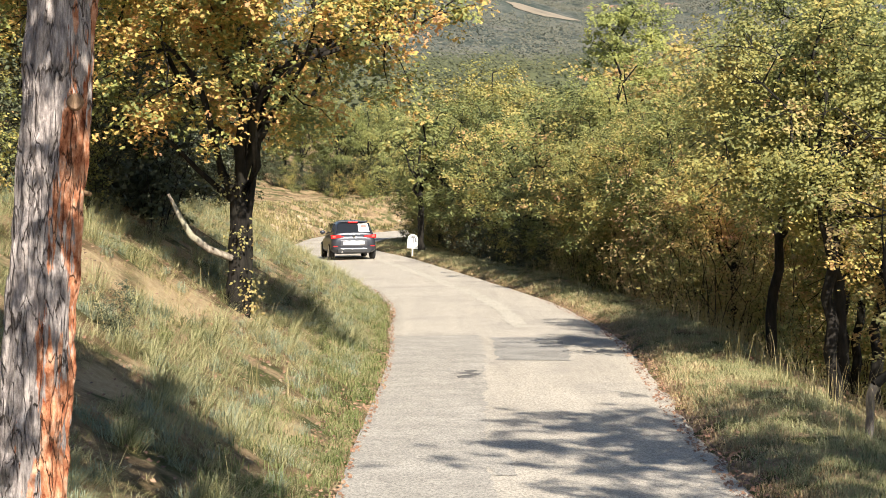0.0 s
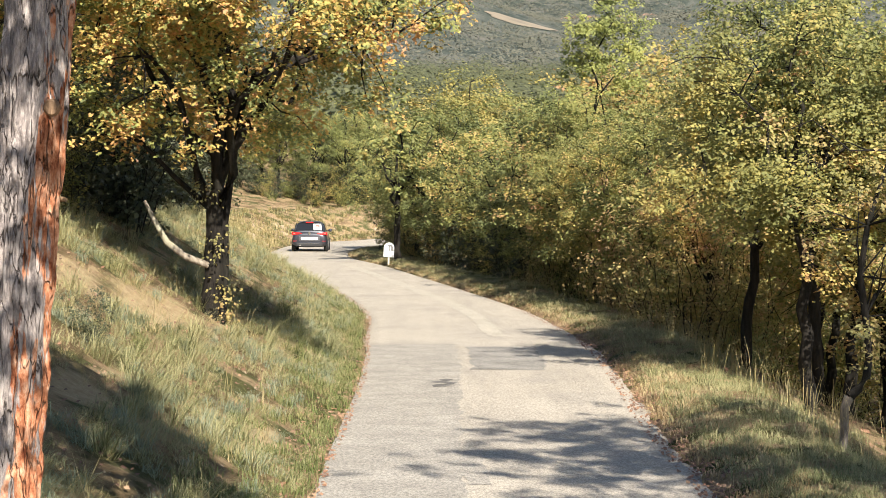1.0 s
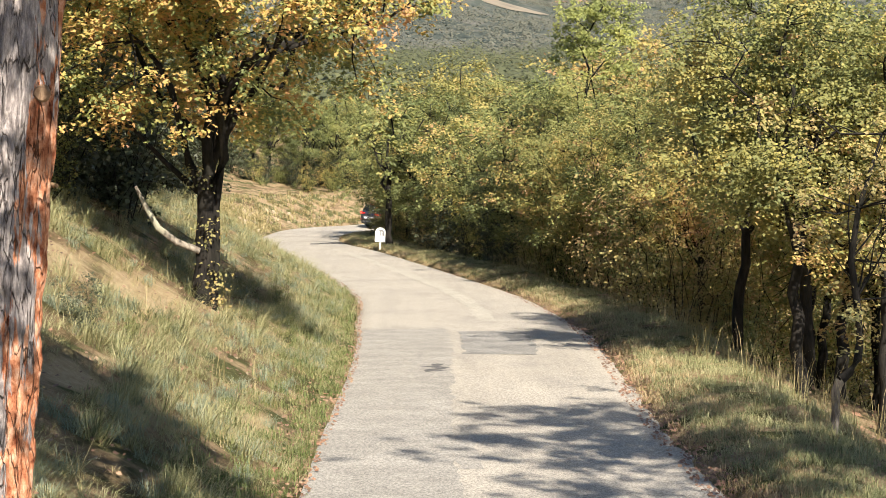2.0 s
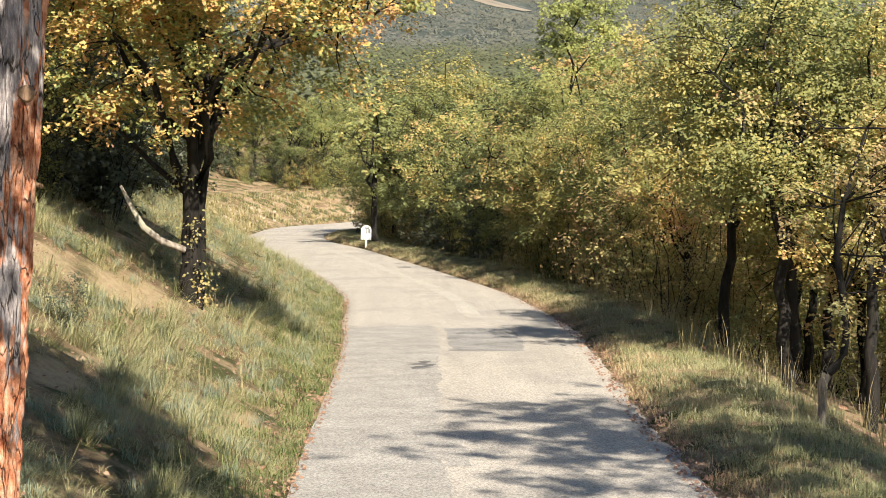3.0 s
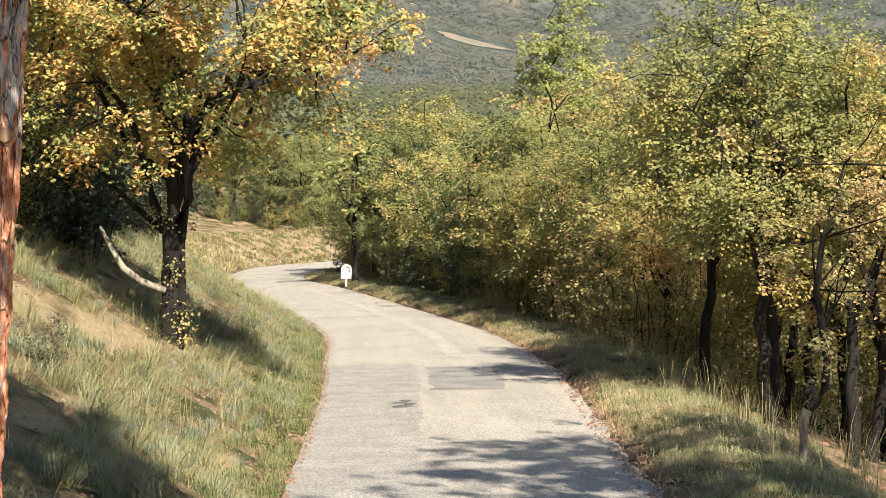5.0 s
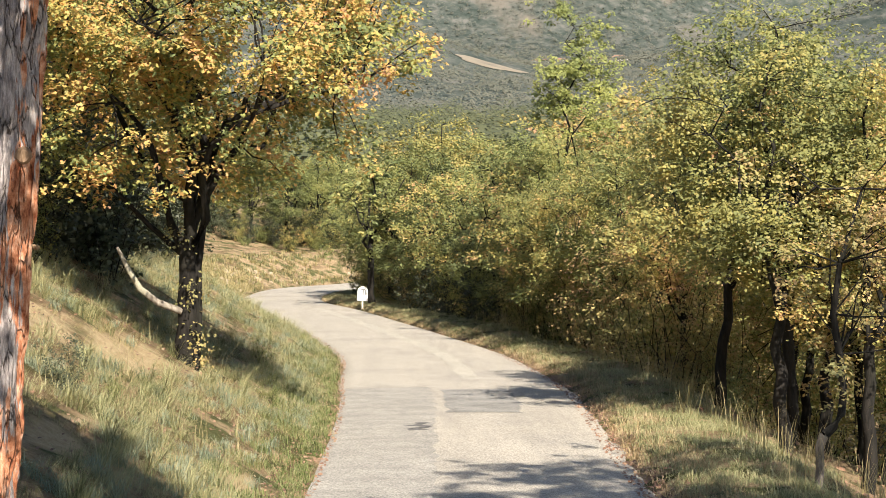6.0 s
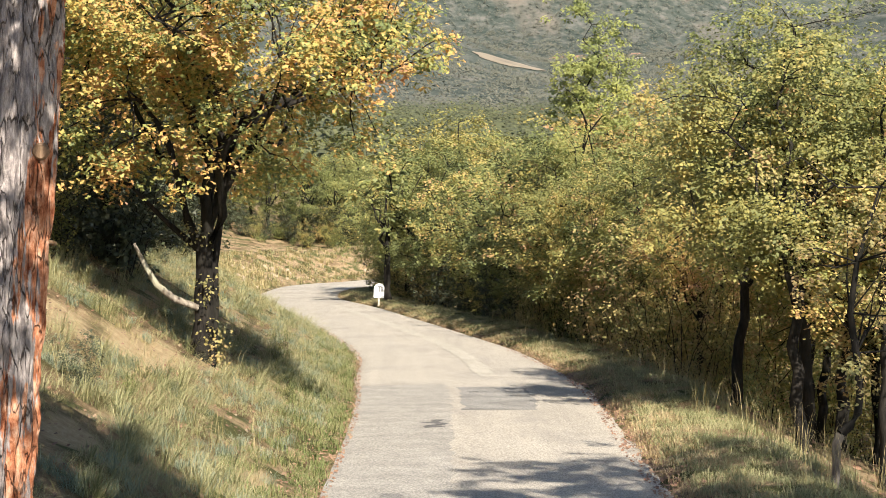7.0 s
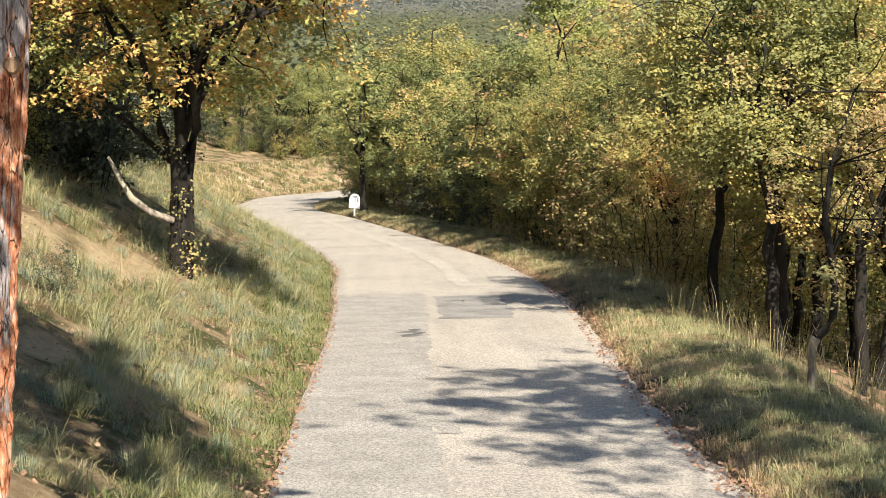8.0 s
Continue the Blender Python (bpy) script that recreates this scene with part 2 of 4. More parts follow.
def mesh_of(name, verts, faces):
    """A mesh from arrays: verts (n, 3), faces (m, k) of one size."""
    me = bpy.data.meshes.new(name)
    verts, faces = np.asarray(verts, np.float32), np.asarray(faces, np.int32)
    me.vertices.add(len(verts))
    me.vertices.foreach_set("co", verts.ravel())
    k = faces.shape[1]
    me.loops.add(faces.size)
    me.loops.foreach_set("vertex_index", faces.ravel())
    me.polygons.add(len(faces))
    me.polygons.foreach_set("loop_start", np.arange(0, faces.size, k, dtype=np.int32))
    me.update(calc_edges=True)
    me.validate()
    return me


def grid_faces(rows, cols):
    i = (np.arange(rows - 1)[:, None] * cols + np.arange(cols - 1)[None]).ravel()
    return np.stack([i, i + 1, i + cols + 1, i + cols], 1)


def spread(lo, hi, fine, step, grow=1.06):
    """Even steps across fine, widening steps out to lo and hi."""
    v = list(np.arange(fine[0], fine[1], step))
    s = step
    while v[-1] < hi:
        s *= grow
        v.append(v[-1] + s)
    s = step
    while v[0] > lo:
        s *= grow
        v.insert(0, v[0] - s)
    return np.array(v)


def build_ground():
    xs, ys = spread(-3500, 3500, (-11, 11), 0.2, 1.05), spread(-300, 4900, (8, 60), 0.3, 1.018)
    X, Y = np.meshgrid(xs, ys)
    Z = ground_z(X.ravel(), Y.ravel())
    me = mesh_of("ground", np.stack([X.ravel(), Y.ravel(), Z], 1), grid_faces(len(ys), len(xs)))
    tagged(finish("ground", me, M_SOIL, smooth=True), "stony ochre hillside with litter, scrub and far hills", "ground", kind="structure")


def build_road():
    n, cols = len(LINE), 25
    hw = half_width(LINE[:, 1])
    nrm = np.stack([TANGENT[:, 1], -TANGENT[:, 0]], 1)
    u = np.linspace(-1, 1, cols)
    edge_r = np.random.default_rng(2)
    rag = np.stack([0.08 * wave(np.arange(n) * 0.5, np.zeros(n), 0.9, q) + edge_r.normal(0, 0.045, n) for q in (1, 4)], 1)
    off = u[None] * hw[:, None] + (np.abs(u)[None] > 0.99) * np.where(u > 0, rag[:, 1:2], -rag[:, :1])
    P = LINE[:, None, :] + off[..., None] * nrm[:, None, :]
    Z = road_z(LINE[:, 1])[:, None] + 0.03 * (1 - u[None] ** 2) - 0.09 * (np.abs(u)[None] > 0.99) + 0 * off
    me = mesh_of("road", np.concatenate([P, Z[..., None]], 2).reshape(-1, 3), grid_faces(n, cols))
    return tagged(finish("road", me, M_ROAD, smooth=True), "narrow worn pale asphalt road bending downhill", "road", kind="structure")


build_ground()
road = build_road()

# ================= trees =================
rng = np.random.default_rng(7)


def tube(points, radii, sides=6):
    """Verts and quads of a bent round tube."""
    p = np.asarray(points, float)
    t = np.gradient(p, axis=0)
    t /= np.linalg.norm(t, axis=1)[:, None] + 1e-9
    ref = np.where(np.abs(t[:, 2:3]) > 0.8, [[1.0, 0, 0]], [[0, 0, 1.0]])
    a = np.cross(t, ref)
    a /= np.linalg.norm(a, axis=1)[:, None] + 1e-9
    b = np.cross(t, a)
    th = np.arange(sides) / sides * 2 * np.pi
    ring = a[:, None] * np.cos(th)[None, :, None] + b[:, None] * np.sin(th)[None, :, None]
    v = p[:, None] + ring * np.asarray(radii)[:, None, None]
    i = np.arange(len(p) - 1)[:, None] * sides
    j = np.arange(sides)[None]
    j2 = (j + 1) % sides
    f = np.stack([i + j, i + j2, i + sides + j2, i + sides + j], -1).reshape(-1, 4)
    return v.reshape(-1, 3), f


def bend_path(r, a, b, n=7, sag=0.0, wob=0.05):
    """A crooked way from a to b."""
    a, b = np.asarray(a, float), np.asarray(b, float)
    t = np.linspace(0, 1, n)[:, None]
    p = a + (b - a) * t
    length = np.linalg.norm(b - a)
    p[:, 2] += (sag * length * 4 * t * (1 - t))[:, 0]
    p[1:-1] += r.normal(0, wob * length, (n - 2, 3)) * 0.7
    return p


class Bag:
    """Collects tubes or leaves into one mesh."""

    def __init__(self):
        self.v, self.f, self.n = [], [], 0

    def put(self, vf):
        v, f = vf
        self.v.append(v)
        self.f.append(f + self.n)
        self.n += len(v)

    def mesh(self, name):
        return mesh_of(name, np.concatenate(self.v), np.concatenate(self.f))


def leaves(r, centres, size, middle=None, wild=0.48):
    """Bent four-cornered leaves; in a clump they face outwards, up and towards the light."""
    n = len(centres)
    out = centres - (centres.mean(0) if middle is None else middle)
    out /= np.linalg.norm(out, axis=1)[:, None] + 1e-6
    nn = out * 0.85 + np.array([0, 0, 0.45]) + np.array(sun_dir)[None] * 0.45 + r.normal(0, wild, (n, 3))
    nn /= np.linalg.norm(nn, axis=1)[:, None] + 1e-9
    d = np.cross(nn, r.normal(0, 1, (n, 3)))
    d /= np.linalg.norm(d, axis=1)[:, None] + 1e-9
    s = np.cross(d, nn)
    L = (size * r.uniform(0.65, 1.35, n))[:, None]
    v = np.stack([centres - d * L * 0.5, centres + s * L * 0.36 + d * L * 0.1 + nn * L * 0.1,
                  centres + d * L * 0.5, centres - s * L * 0.36 + d * L * 0.1 + nn * L * 0.1], 1)
    i = np.arange(n)[:, None] * 4
    return v.reshape(-1, 3), np.concatenate([i + 0, i + 1, i + 2, i + 3], 1)


def lobed_leaves(r, centres, size, middle):
    """Oak leaves with a lobed outline, bent along the middle."""
    v, f = leaves(r, centres, size, middle)
    q = v.reshape(-1, 4, 3)
    base, left, tip, right = q[:, 0], q[:, 1], q[:, 2], q[:, 3]
    mid = (left + right) / 2
    def at(u, side, w):
        return base + (tip - base) * u + (side - mid) * w
    rim = np.stack([base, at(0.3, left, 0.62), at(0.42, left, 0.36), at(0.68, left, 1.05), at(0.8, left, 0.5), tip,
                    at(0.8, right, 0.5), at(0.68, right, 1.05), at(0.42, right, 0.36), at(0.3, right, 0.62)], 1)
    i = np.arange(len(q))[:, None] * 10
    return rim.reshape(-1, 3), i + np.arange(10)[None]


def clump_leaves(r, centres, per, sigma, size, lobed=False):
    """Rosettes of leaves round each centre, flatter than wide."""
    c = np.repeat(centres, per, 0)
    p = c + r.normal(0, sigma, c.shape) * [1, 1, 0.62]
    return (lobed_leaves if lobed else leaves)(r, p, size, c - [0, 0, sigma])


def oak(name, seed, height, spread_r, fork, radius, n_limbs, n_tips, per_tip, leaf, material, bark=M_BARK, lean=(0, 0), tip_sigma=0.23, low=0.3, extra=None, rosette=30, rosette_sigma=0.085, lobed=False, holes=-0.13):
    """A crooked oak: trunk with limbs and twigs, and a crown of loose clumps of leaves."""
    r = np.random.default_rng(seed)
    wood, crown = Bag(), Bag()
    top = np.array([lean[0], lean[1], height])
    fork_p = np.array([lean[0] * 0.4, lean[1] * 0.4, fork])
    stem = bend_path(r, (0, 0, -0.4), fork_p, 8, 0, 0.016)
    wood.put(tube(stem, np.linspace(radius * 1.35, radius * 0.85, 8), 9))
    mid = (low * height + height) / 2
    half = height - mid
    limb_pts = [bend_path(r, fork_p, top * [0.8, 0.8, 0.93], 9, 0, 0.05)]
    limb_rad = [np.linspace(radius * 0.7, radius * 0.15, 9)]
    for i in range(n_limbs):
        a = (i + r.uniform(-0.3, 0.3)) / n_limbs * 2 * np.pi
        z = mid + half * r.uniform(-0.55, 0.6)
        q = spread_r * r.uniform(0.55, 0.85) * np.sqrt(max(0.1, 1 - ((z - mid) / half) ** 2))
        start = stem[-2] if i % 2 else limb_pts[0][r.integers(0, 4)]
        end = np.array([lean[0] + np.cos(a) * q, lean[1] + np.sin(a) * q, z])
        limb_pts.append(bend_path(r, start, end, 8, 0.12, 0.06))
        limb_rad.append(np.linspace(radius * r.uniform(0.42, 0.62), radius * 0.1, 8))
    for p, q in extra or ():
        limb_pts.append(np.asarray(p, float))
        limb_rad.append(np.linspace(q, q * 0.3, len(p)))
    for p, q in zip(limb_pts, limb_rad):
        wood.put(tube(p, q, 6))
    allp = np.concatenate([p[2:] for p in limb_pts])
    for i in range(n_tips):
        u = r.normal(0, 1, 3)
        u /= np.linalg.norm(u)
        lobe = noise.noise((u[0] * 1.6 + seed, u[1] * 1.6, u[2] * 1.6))
        u *= r.uniform(0.3, 1.0) ** 0.5 * (0.97 + 0.75 * lobe)
        tip = np.array([lean[0] + u[0] * spread_r, lean[1] + u[1] * spread_r, mid + u[2] * half])
        if tip[2] < low * height or noise.noise((tip[0] * 0.75, tip[1] * 0.75 + seed, tip[2] * 0.75)) < holes:
            continue
        near = allp[((allp - tip) ** 2).sum(1).argmin()]
        wood.put(tube(bend_path(r, near, tip, 4, 0.05, 0.06), np.linspace(radius * 0.11, 0.006, 4), 4))
        many = max(2, per_tip // rosette)
        c = near + (tip - near) * r.uniform(0.62, 1.08, (many, 1)) + r.normal(0, tip_sigma, (many, 3)) * [1, 1, 0.6]
        crown.put(clump_leaves(r, c, rosette, rosette_sigma, leaf, lobed))
    root = new(name)
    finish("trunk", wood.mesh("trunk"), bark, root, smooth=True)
    finish("crown", crown.mesh("crown"), material, root)
    return root


def shrub(name, seed, height, spread_r, stems, per, leaf, material, sigma=0.16):
    """A many-stemmed thicket with leaves down to the ground."""
    r = np.random.default_rng(seed)
    wood, crown = Bag(), Bag()
    for i in range(stems):
        a, q = r.uniform(0, 2 * np.pi), spread_r * r.uniform(0.1, 1) ** 0.7
        tip = np.array([np.cos(a) * q, np.sin(a) * q, height * r.uniform(0.4, 1.0)])
        p = bend_path(r, (np.cos(a) * q * 0.3, np.sin(a) * q * 0.3, -0.2), tip, 6, 0.06, 0.06)
        wood.put(tube(p, np.linspace(0.011, 0.003, 6), 4))
        t = r.uniform(0.08, 1.05, per // 14)
        c = np.stack([np.interp(t, np.linspace(0, 1, 6), p[:, k]) for k in range(3)], 1) + r.normal(0, sigma, (len(t), 3))
        crown.put(clump_leaves(r, c, 14, 0.09, leaf))
    root = new(name)
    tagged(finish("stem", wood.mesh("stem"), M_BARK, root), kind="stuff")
    finish("foliage", crown.mesh("foliage"), material, root)
    return root


def stand(ob, x, y, turn=0.0, size=1.0, sink=0.0):
    z = float(ground_z(x, y)[0]) - sink
    return Matrix.LocRotScale((x, y, z), Euler((0, 0, radians(turn))), (size, size, size))


OAKS = [
    oak("oak_tree", 11, 6.3, 2.0, 2.5, 0.085, 8, 120, 330, 0.06, M_LEAF_MIX, lean=(0.3, 0.1), low=0.36, tip_sigma=0.3),
    oak("oak_tree", 12, 5.9, 2.0, 2.3, 0.078, 7, 116, 330, 0.06, M_LEAF_YELLOW, lean=(-0.6, 0.2), low=0.34, tip_sigma=0.3),
    oak("oak_tree", 13, 6.5, 1.9, 2.7, 0.085, 8, 120, 330, 0.06, M_LEAF_GREEN, lean=(-0.4, -0.3), low=0.38, tip_sigma=0.3),
    oak("oak_tree", 14, 5.2, 1.9, 1.8, 0.075, 6, 104, 330, 0.06, M_LEAF_RUST, lean=(0.2, 0.3), low=0.25, tip_sigma=0.3),
]
LIGHT_OAKS = [
    oak("oak_tree", 15, 6.8, 2.3, 2.0, 0.11, 7, 88, 190, 0.096, M_LEAF_GREEN, lean=(0.0, 0.3), low=0.16, tip_sigma=0.26, rosette=26, rosette_sigma=0.13),
    oak("oak_tree", 16, 6.4, 2.4, 1.8, 0.10, 7, 88, 190, 0.096, M_LEAF_MIX, lean=(0.3, 0.0), low=0.14, tip_sigma=0.26, rosette=26, rosette_sigma=0.13),
    oak("oak_tree", 17, 7.2, 2.3, 2.2, 0.11, 7, 88, 190, 0.096, M_LEAF_YELLOW, lean=(-0.3, 0.0), low=0.18, tip_sigma=0.26, rosette=26, rosette_sigma=0.13),
    oak("oak_tree", 18, 6.6, 2.5, 2.2, 0.11, 7, 88, 190, 0.096, M_LEAF_GREEN, lean=(-0.2, 0.2), low=0.14, tip_sigma=0.26, rosette=26, rosette_sigma=0.13),
]
TALL_OAKS = [oak("oak_tree", 19, 11.0, 2.7, 5.0, 0.13, 9, 130, 260, 0.085, M_LEAF_MIX, low=0.55, tip_sigma=0.26)]
SHRUBS = [
    shrub("thicket", 21, 2.6, 1.3, 15, 196, 0.066, M_LEAF_MIX),
    shrub("thicket", 22, 1.7, 1.0, 12, 196, 0.064, M_LEAF_GREEN),
    shrub("thicket", 23, 3.4, 1.5, 17, 196, 0.068, M_LEAF_RUST),
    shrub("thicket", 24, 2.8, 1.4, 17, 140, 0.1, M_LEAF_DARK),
]
for o in OAKS + LIGHT_OAKS + TALL_OAKS:
    tagged(o, "downy oak with thin dark trunk and turning leaves", "tree", "wood along the road")
for o in SHRUBS:
    tagged(o, "dense leafy thicket under the oaks", "shrub", "thickets along the road")

used = set()


def plant(kinds, k, x, y, size, sink=0.05):
    if y > 20 and not -0.25 * y - 5 < x < 0.28 * y + 4:
        return None
    ob = kinds[k % len(kinds)]
    m = stand(ob, x, y, rng.uniform(0, 360), size, sink)
    if id(ob) not in used:
        used.add(id(ob))
        ob.matrix_basis = m
        return ob
    return copy_thing(ob, m)


def along(s, side):
    """A place beside the road: at y about s, side metres right of its middle."""
    k = int(np.abs(LINE[:230 * 2, 1] - s).argmin())
    return LINE[k, 0] + TANGENT[k, 1] * side, LINE[k, 1] - TANGENT[k, 0] * side


def oak_row(side, gap, y0, y1, kinds, size=(0.85, 1.1), jitter=0.8):
    y = y0
    while y < y1:
        x, yy = along(y, side + rng.uniform(-jitter, jitter))
        plant(kinds, int(rng.integers(0, len(kinds))), x, yy, rng.uniform(*size))
        y += gap * rng.uniform(0.7, 1.3)


def build_woods():
    # slope right of the road, in loose rows
    for k, x, y, size in ((1, 5.45, 33.2, 1.06), (1, 5.75, 28.6, 1.02), (2, 6.2, 30.4, 1.08), (0, 6.9, 28.2, 1.02), (0, 6.8, 33.4, 1.12), (3, 8.0, 31.5, 1.2), (0, 7.9, 36.0, 1.15)):
        plant(OAKS, k, x, y, size)
    oak_row(5.6, 2.7, 44, 57, (LIGHT_OAKS[0], LIGHT_OAKS[3], LIGHT_OAKS[1]), (0.88, 1.0), 0.5)
    for k, y, side, size in ((0, 40.6, 5.0, 0.7), (2, 43.4, 4.9, 0.8), (0, 46.0, 4.8, 0.88), (1, 48.8, 4.7, 0.85), (2, 52.0, 4.7, 0.85), (0, 55.0, 4.7, 0.85)):
        x, yy = along(y, side)
        plant(OAKS, k, x, yy, size)
    for k, y, side, size in ((2, 39.0, 4.5, 0.95), (2, 41.0, 4.4, 1.05), (0, 43.0, 4.3, 1.0), (2, 45.0, 4.4, 1.1), (2, 40.0, 6.0, 1.2), (0, 42.5, 6.0, 1.3), (2, 44.5, 6.2, 1.2)):
        x, yy = along(y, side)
        plant(SHRUBS, k, x, yy, size)
    oak_row(9.0, 3.0, 33, 60, OAKS, (1.1, 1.25))
    oak_row(4.9, 2.9, 56, 104, (LIGHT_OAKS[0], LIGHT_OAKS[3], LIGHT_OAKS[0], LIGHT_OAKS[1]), (1.0, 1.12), 0.5)
    oak_row(8.0, 3.0, 58, 104, (LIGHT_OAKS[0], LIGHT_OAKS[3], LIGHT_OAKS[2]), (1.1, 1.25))
    oak_row(12.5, 4.2, 32, 104, LIGHT_OAKS, (1.0, 1.25))
    oak_row(17, 6.0, 30, 104, LIGHT_OAKS, (1.0, 1.25))
    oak_row(24, 9.0, 40, 104, LIGHT_OAKS, (1.0, 1.2))
    # trees beside and behind the eye that shade road and bank
    for k, x, y, s in ((0, 6.6, 11.8, 1.0), (0, 6.5, 8.7, 1.0)):
        plant(TALL_OAKS, k, x, y, s)
    # thickets under them
    for y in np.arange(37.5, 104, 1.3):
        x, yy = along(y, 3.9 + 0.9 * rng.random() + 0.7 * (y < 46))
        plant(SHRUBS, int(rng.integers(0, 3)) if y < 60 else int(rng.integers(0, 4)), x, yy, rng.uniform(0.6, 1.0) * (0.8 if y < 46 else 1.0))
    for y in np.arange(28, 62, 1.1):
        x, yy = along(y, 8.6 + 6 * rng.random())
        plant(SHRUBS, (0, 2, 1, 0, 2)[int(rng.integers(0, 5))], x, yy, rng.uniform(0.9, 1.4))
    # bank left of the road
    oak_row(-8.0, 3.6, 31, 80, OAKS[:3], (0.8, 1.0))
    oak_row(-7.6, 3.4, 60, 104, LIGHT_OAKS, (0.75, 0.95))
    oak_row(-10.5, 3.6, 12, 104, LIGHT_OAKS)
    oak_row(-14, 7.0, 30, 110, LIGHT_OAKS)
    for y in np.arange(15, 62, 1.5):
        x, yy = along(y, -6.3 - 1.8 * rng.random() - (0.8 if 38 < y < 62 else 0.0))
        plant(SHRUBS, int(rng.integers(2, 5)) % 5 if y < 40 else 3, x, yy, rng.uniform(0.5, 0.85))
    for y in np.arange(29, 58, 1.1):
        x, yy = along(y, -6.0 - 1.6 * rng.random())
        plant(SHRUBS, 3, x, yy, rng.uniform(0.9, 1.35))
    oak_row(-6.8, 3.6, 37, 56, OAKS[:3], (0.8, 0.95), 0.4)
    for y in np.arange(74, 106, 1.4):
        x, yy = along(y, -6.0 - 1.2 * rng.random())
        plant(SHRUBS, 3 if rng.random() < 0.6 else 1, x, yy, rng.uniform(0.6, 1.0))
    for i in range(64):
        plant(SHRUBS, (3, 1, 3, 0)[i % 4], rng.uniform(-17, 12), rng.uniform(121.8, 126.0), rng.uniform(0.7, 1.2))
    for i in range(26):
        plant(SHRUBS, (1, 0, 3, 1)[i % 4], rng.uniform(-15, 8), rng.uniform(120.4, 121.8), rng.uniform(0.4, 0.75))
    # beyond the bend
    for row, (dy, gap) in enumerate([(6.8, 2.4), (10, 3.2), (15, 4.2), (23, 5.5), (34, 7)]):
        x = -26.0
        while x < 30 + row * 6:
            plant(LIGHT_OAKS, (0, 3, 0, 3, 1)[int(rng.integers(0, 5))], x, 117 + dy + rng.uniform(-1, 1), rng.uniform(0.8, 1.05))
            if row == 0:
                plant(SHRUBS, 3 if rng.random() < 0.6 else 1, x + rng.uniform(-1, 1), 117 + dy - 1.4, rng.uniform(0.6, 0.9))
            x += gap * rng.uniform(0.75, 1.25)


build_woods()
for k, x, y, size in ((3, -3.3, 20.0, 0.24), (1, -3.0, 20.9, 0.3), (1, -1.8, 28.2, 0.3), (1, -1.95, 30.6, 0.34), (0, -2.2, 33.0, 0.26), (1, -3.6, 17.6, 0.26)):
    plant(SHRUBS, k, x, y, size, 0.02)
slim = oak("oak_tree", 35, 9.6, 1.15, 4.0, 0.07, 5, 120, 240, 0.08, M_LEAF_LIME, lean=(0.5, 0.0), low=0.3, tip_sigma=0.24)
slim.matrix_basis = stand(slim, 4.6, 55.0)
tagged(slim, "slender oak rising above its neighbours", "tree", "wood along the road")

# the big golden oak on the bank
big = oak("oak_tree", 31, 6.9, 3.05, 1.75, 0.125, 11, 400, 250, 0.072, M_LEAF_GOLD, lean=(0.35, -0.2), low=0.33, tip_sigma=0.26, rosette=27, rosette_sigma=0.095, lobed=True, holes=-0.12,
          extra=[([(0.14, 0.05, -0.2), (0.2, 0.02, 0.7), (0.21, 0.0, 1.3), (0.3, 0.0, 1.9), (0.42, 0.1, 2.7), (0.5, 0.2, 3.4)], 0.085), ([(0.0, 0.0, 1.5), (-0.45, 0.0, 1.9), (-0.9, -0.1, 2.4), (-1.5, -0.1, 2.5)], 0.05),
                 ([(0.0, -0.05, 1.5), (0.35, -0.1, 2.3), (0.8, -0.2, 3.0), (1.0, -0.3, 3.4), (1.6, -0.3, 3.6), (2.1, -0.2, 3.7)], 0.075)])
big.matrix_basis = stand(big, -2.86, 27.0, 0)
tagged(big, "oak with golden and green leaves on the grassy bank", "tree")
behind = oak("oak_tree", 36, 6.6, 2.6, 2.4, 0.1, 9, 170, 300, 0.07, M_LEAF_GOLD, lean=(0.2, 0.0), low=0.3, tip_sigma=0.26)
behind.matrix_basis = stand(behind, -5.6, 30.2, 60)
tagged(behind, "golden oak higher up the bank", "tree")
bare = Bag()
bare.put(tube([(0.0, -0.12, 0.72), (-0.3, -0.2, 0.85), (-0.55, -0.22, 1.05), (-0.72, -0.2, 1.35), (-0.85, -0.15, 1.6)], [0.045, 0.05, 0.045, 0.035, 0.02], 8))
finish("bare_limb", bare.mesh("bare_limb"), M_PALE_BARK, big, "pale bare curved limb", True)


sprouts = Bag()
for cx, cz, sg, cnt in ((0.12, 1.0, 0.13, 110), (0.2, 0.35, 0.12, 90), (-0.03, 1.75, 0.12, 90), (0.3, 0.1, 0.1, 60)):
    sr = np.random.default_rng(int(cz * 100))
    sprouts.put(leaves(sr, sr.normal(0, sg, (cnt, 3)) + [cx, -0.16, cz], 0.05))
tagged(finish("trunk_sprout", sprouts.mesh("trunk_sprout"), M_LEAF_RUST, big, "young leaves sprouting from the trunk"), kind="stuff")


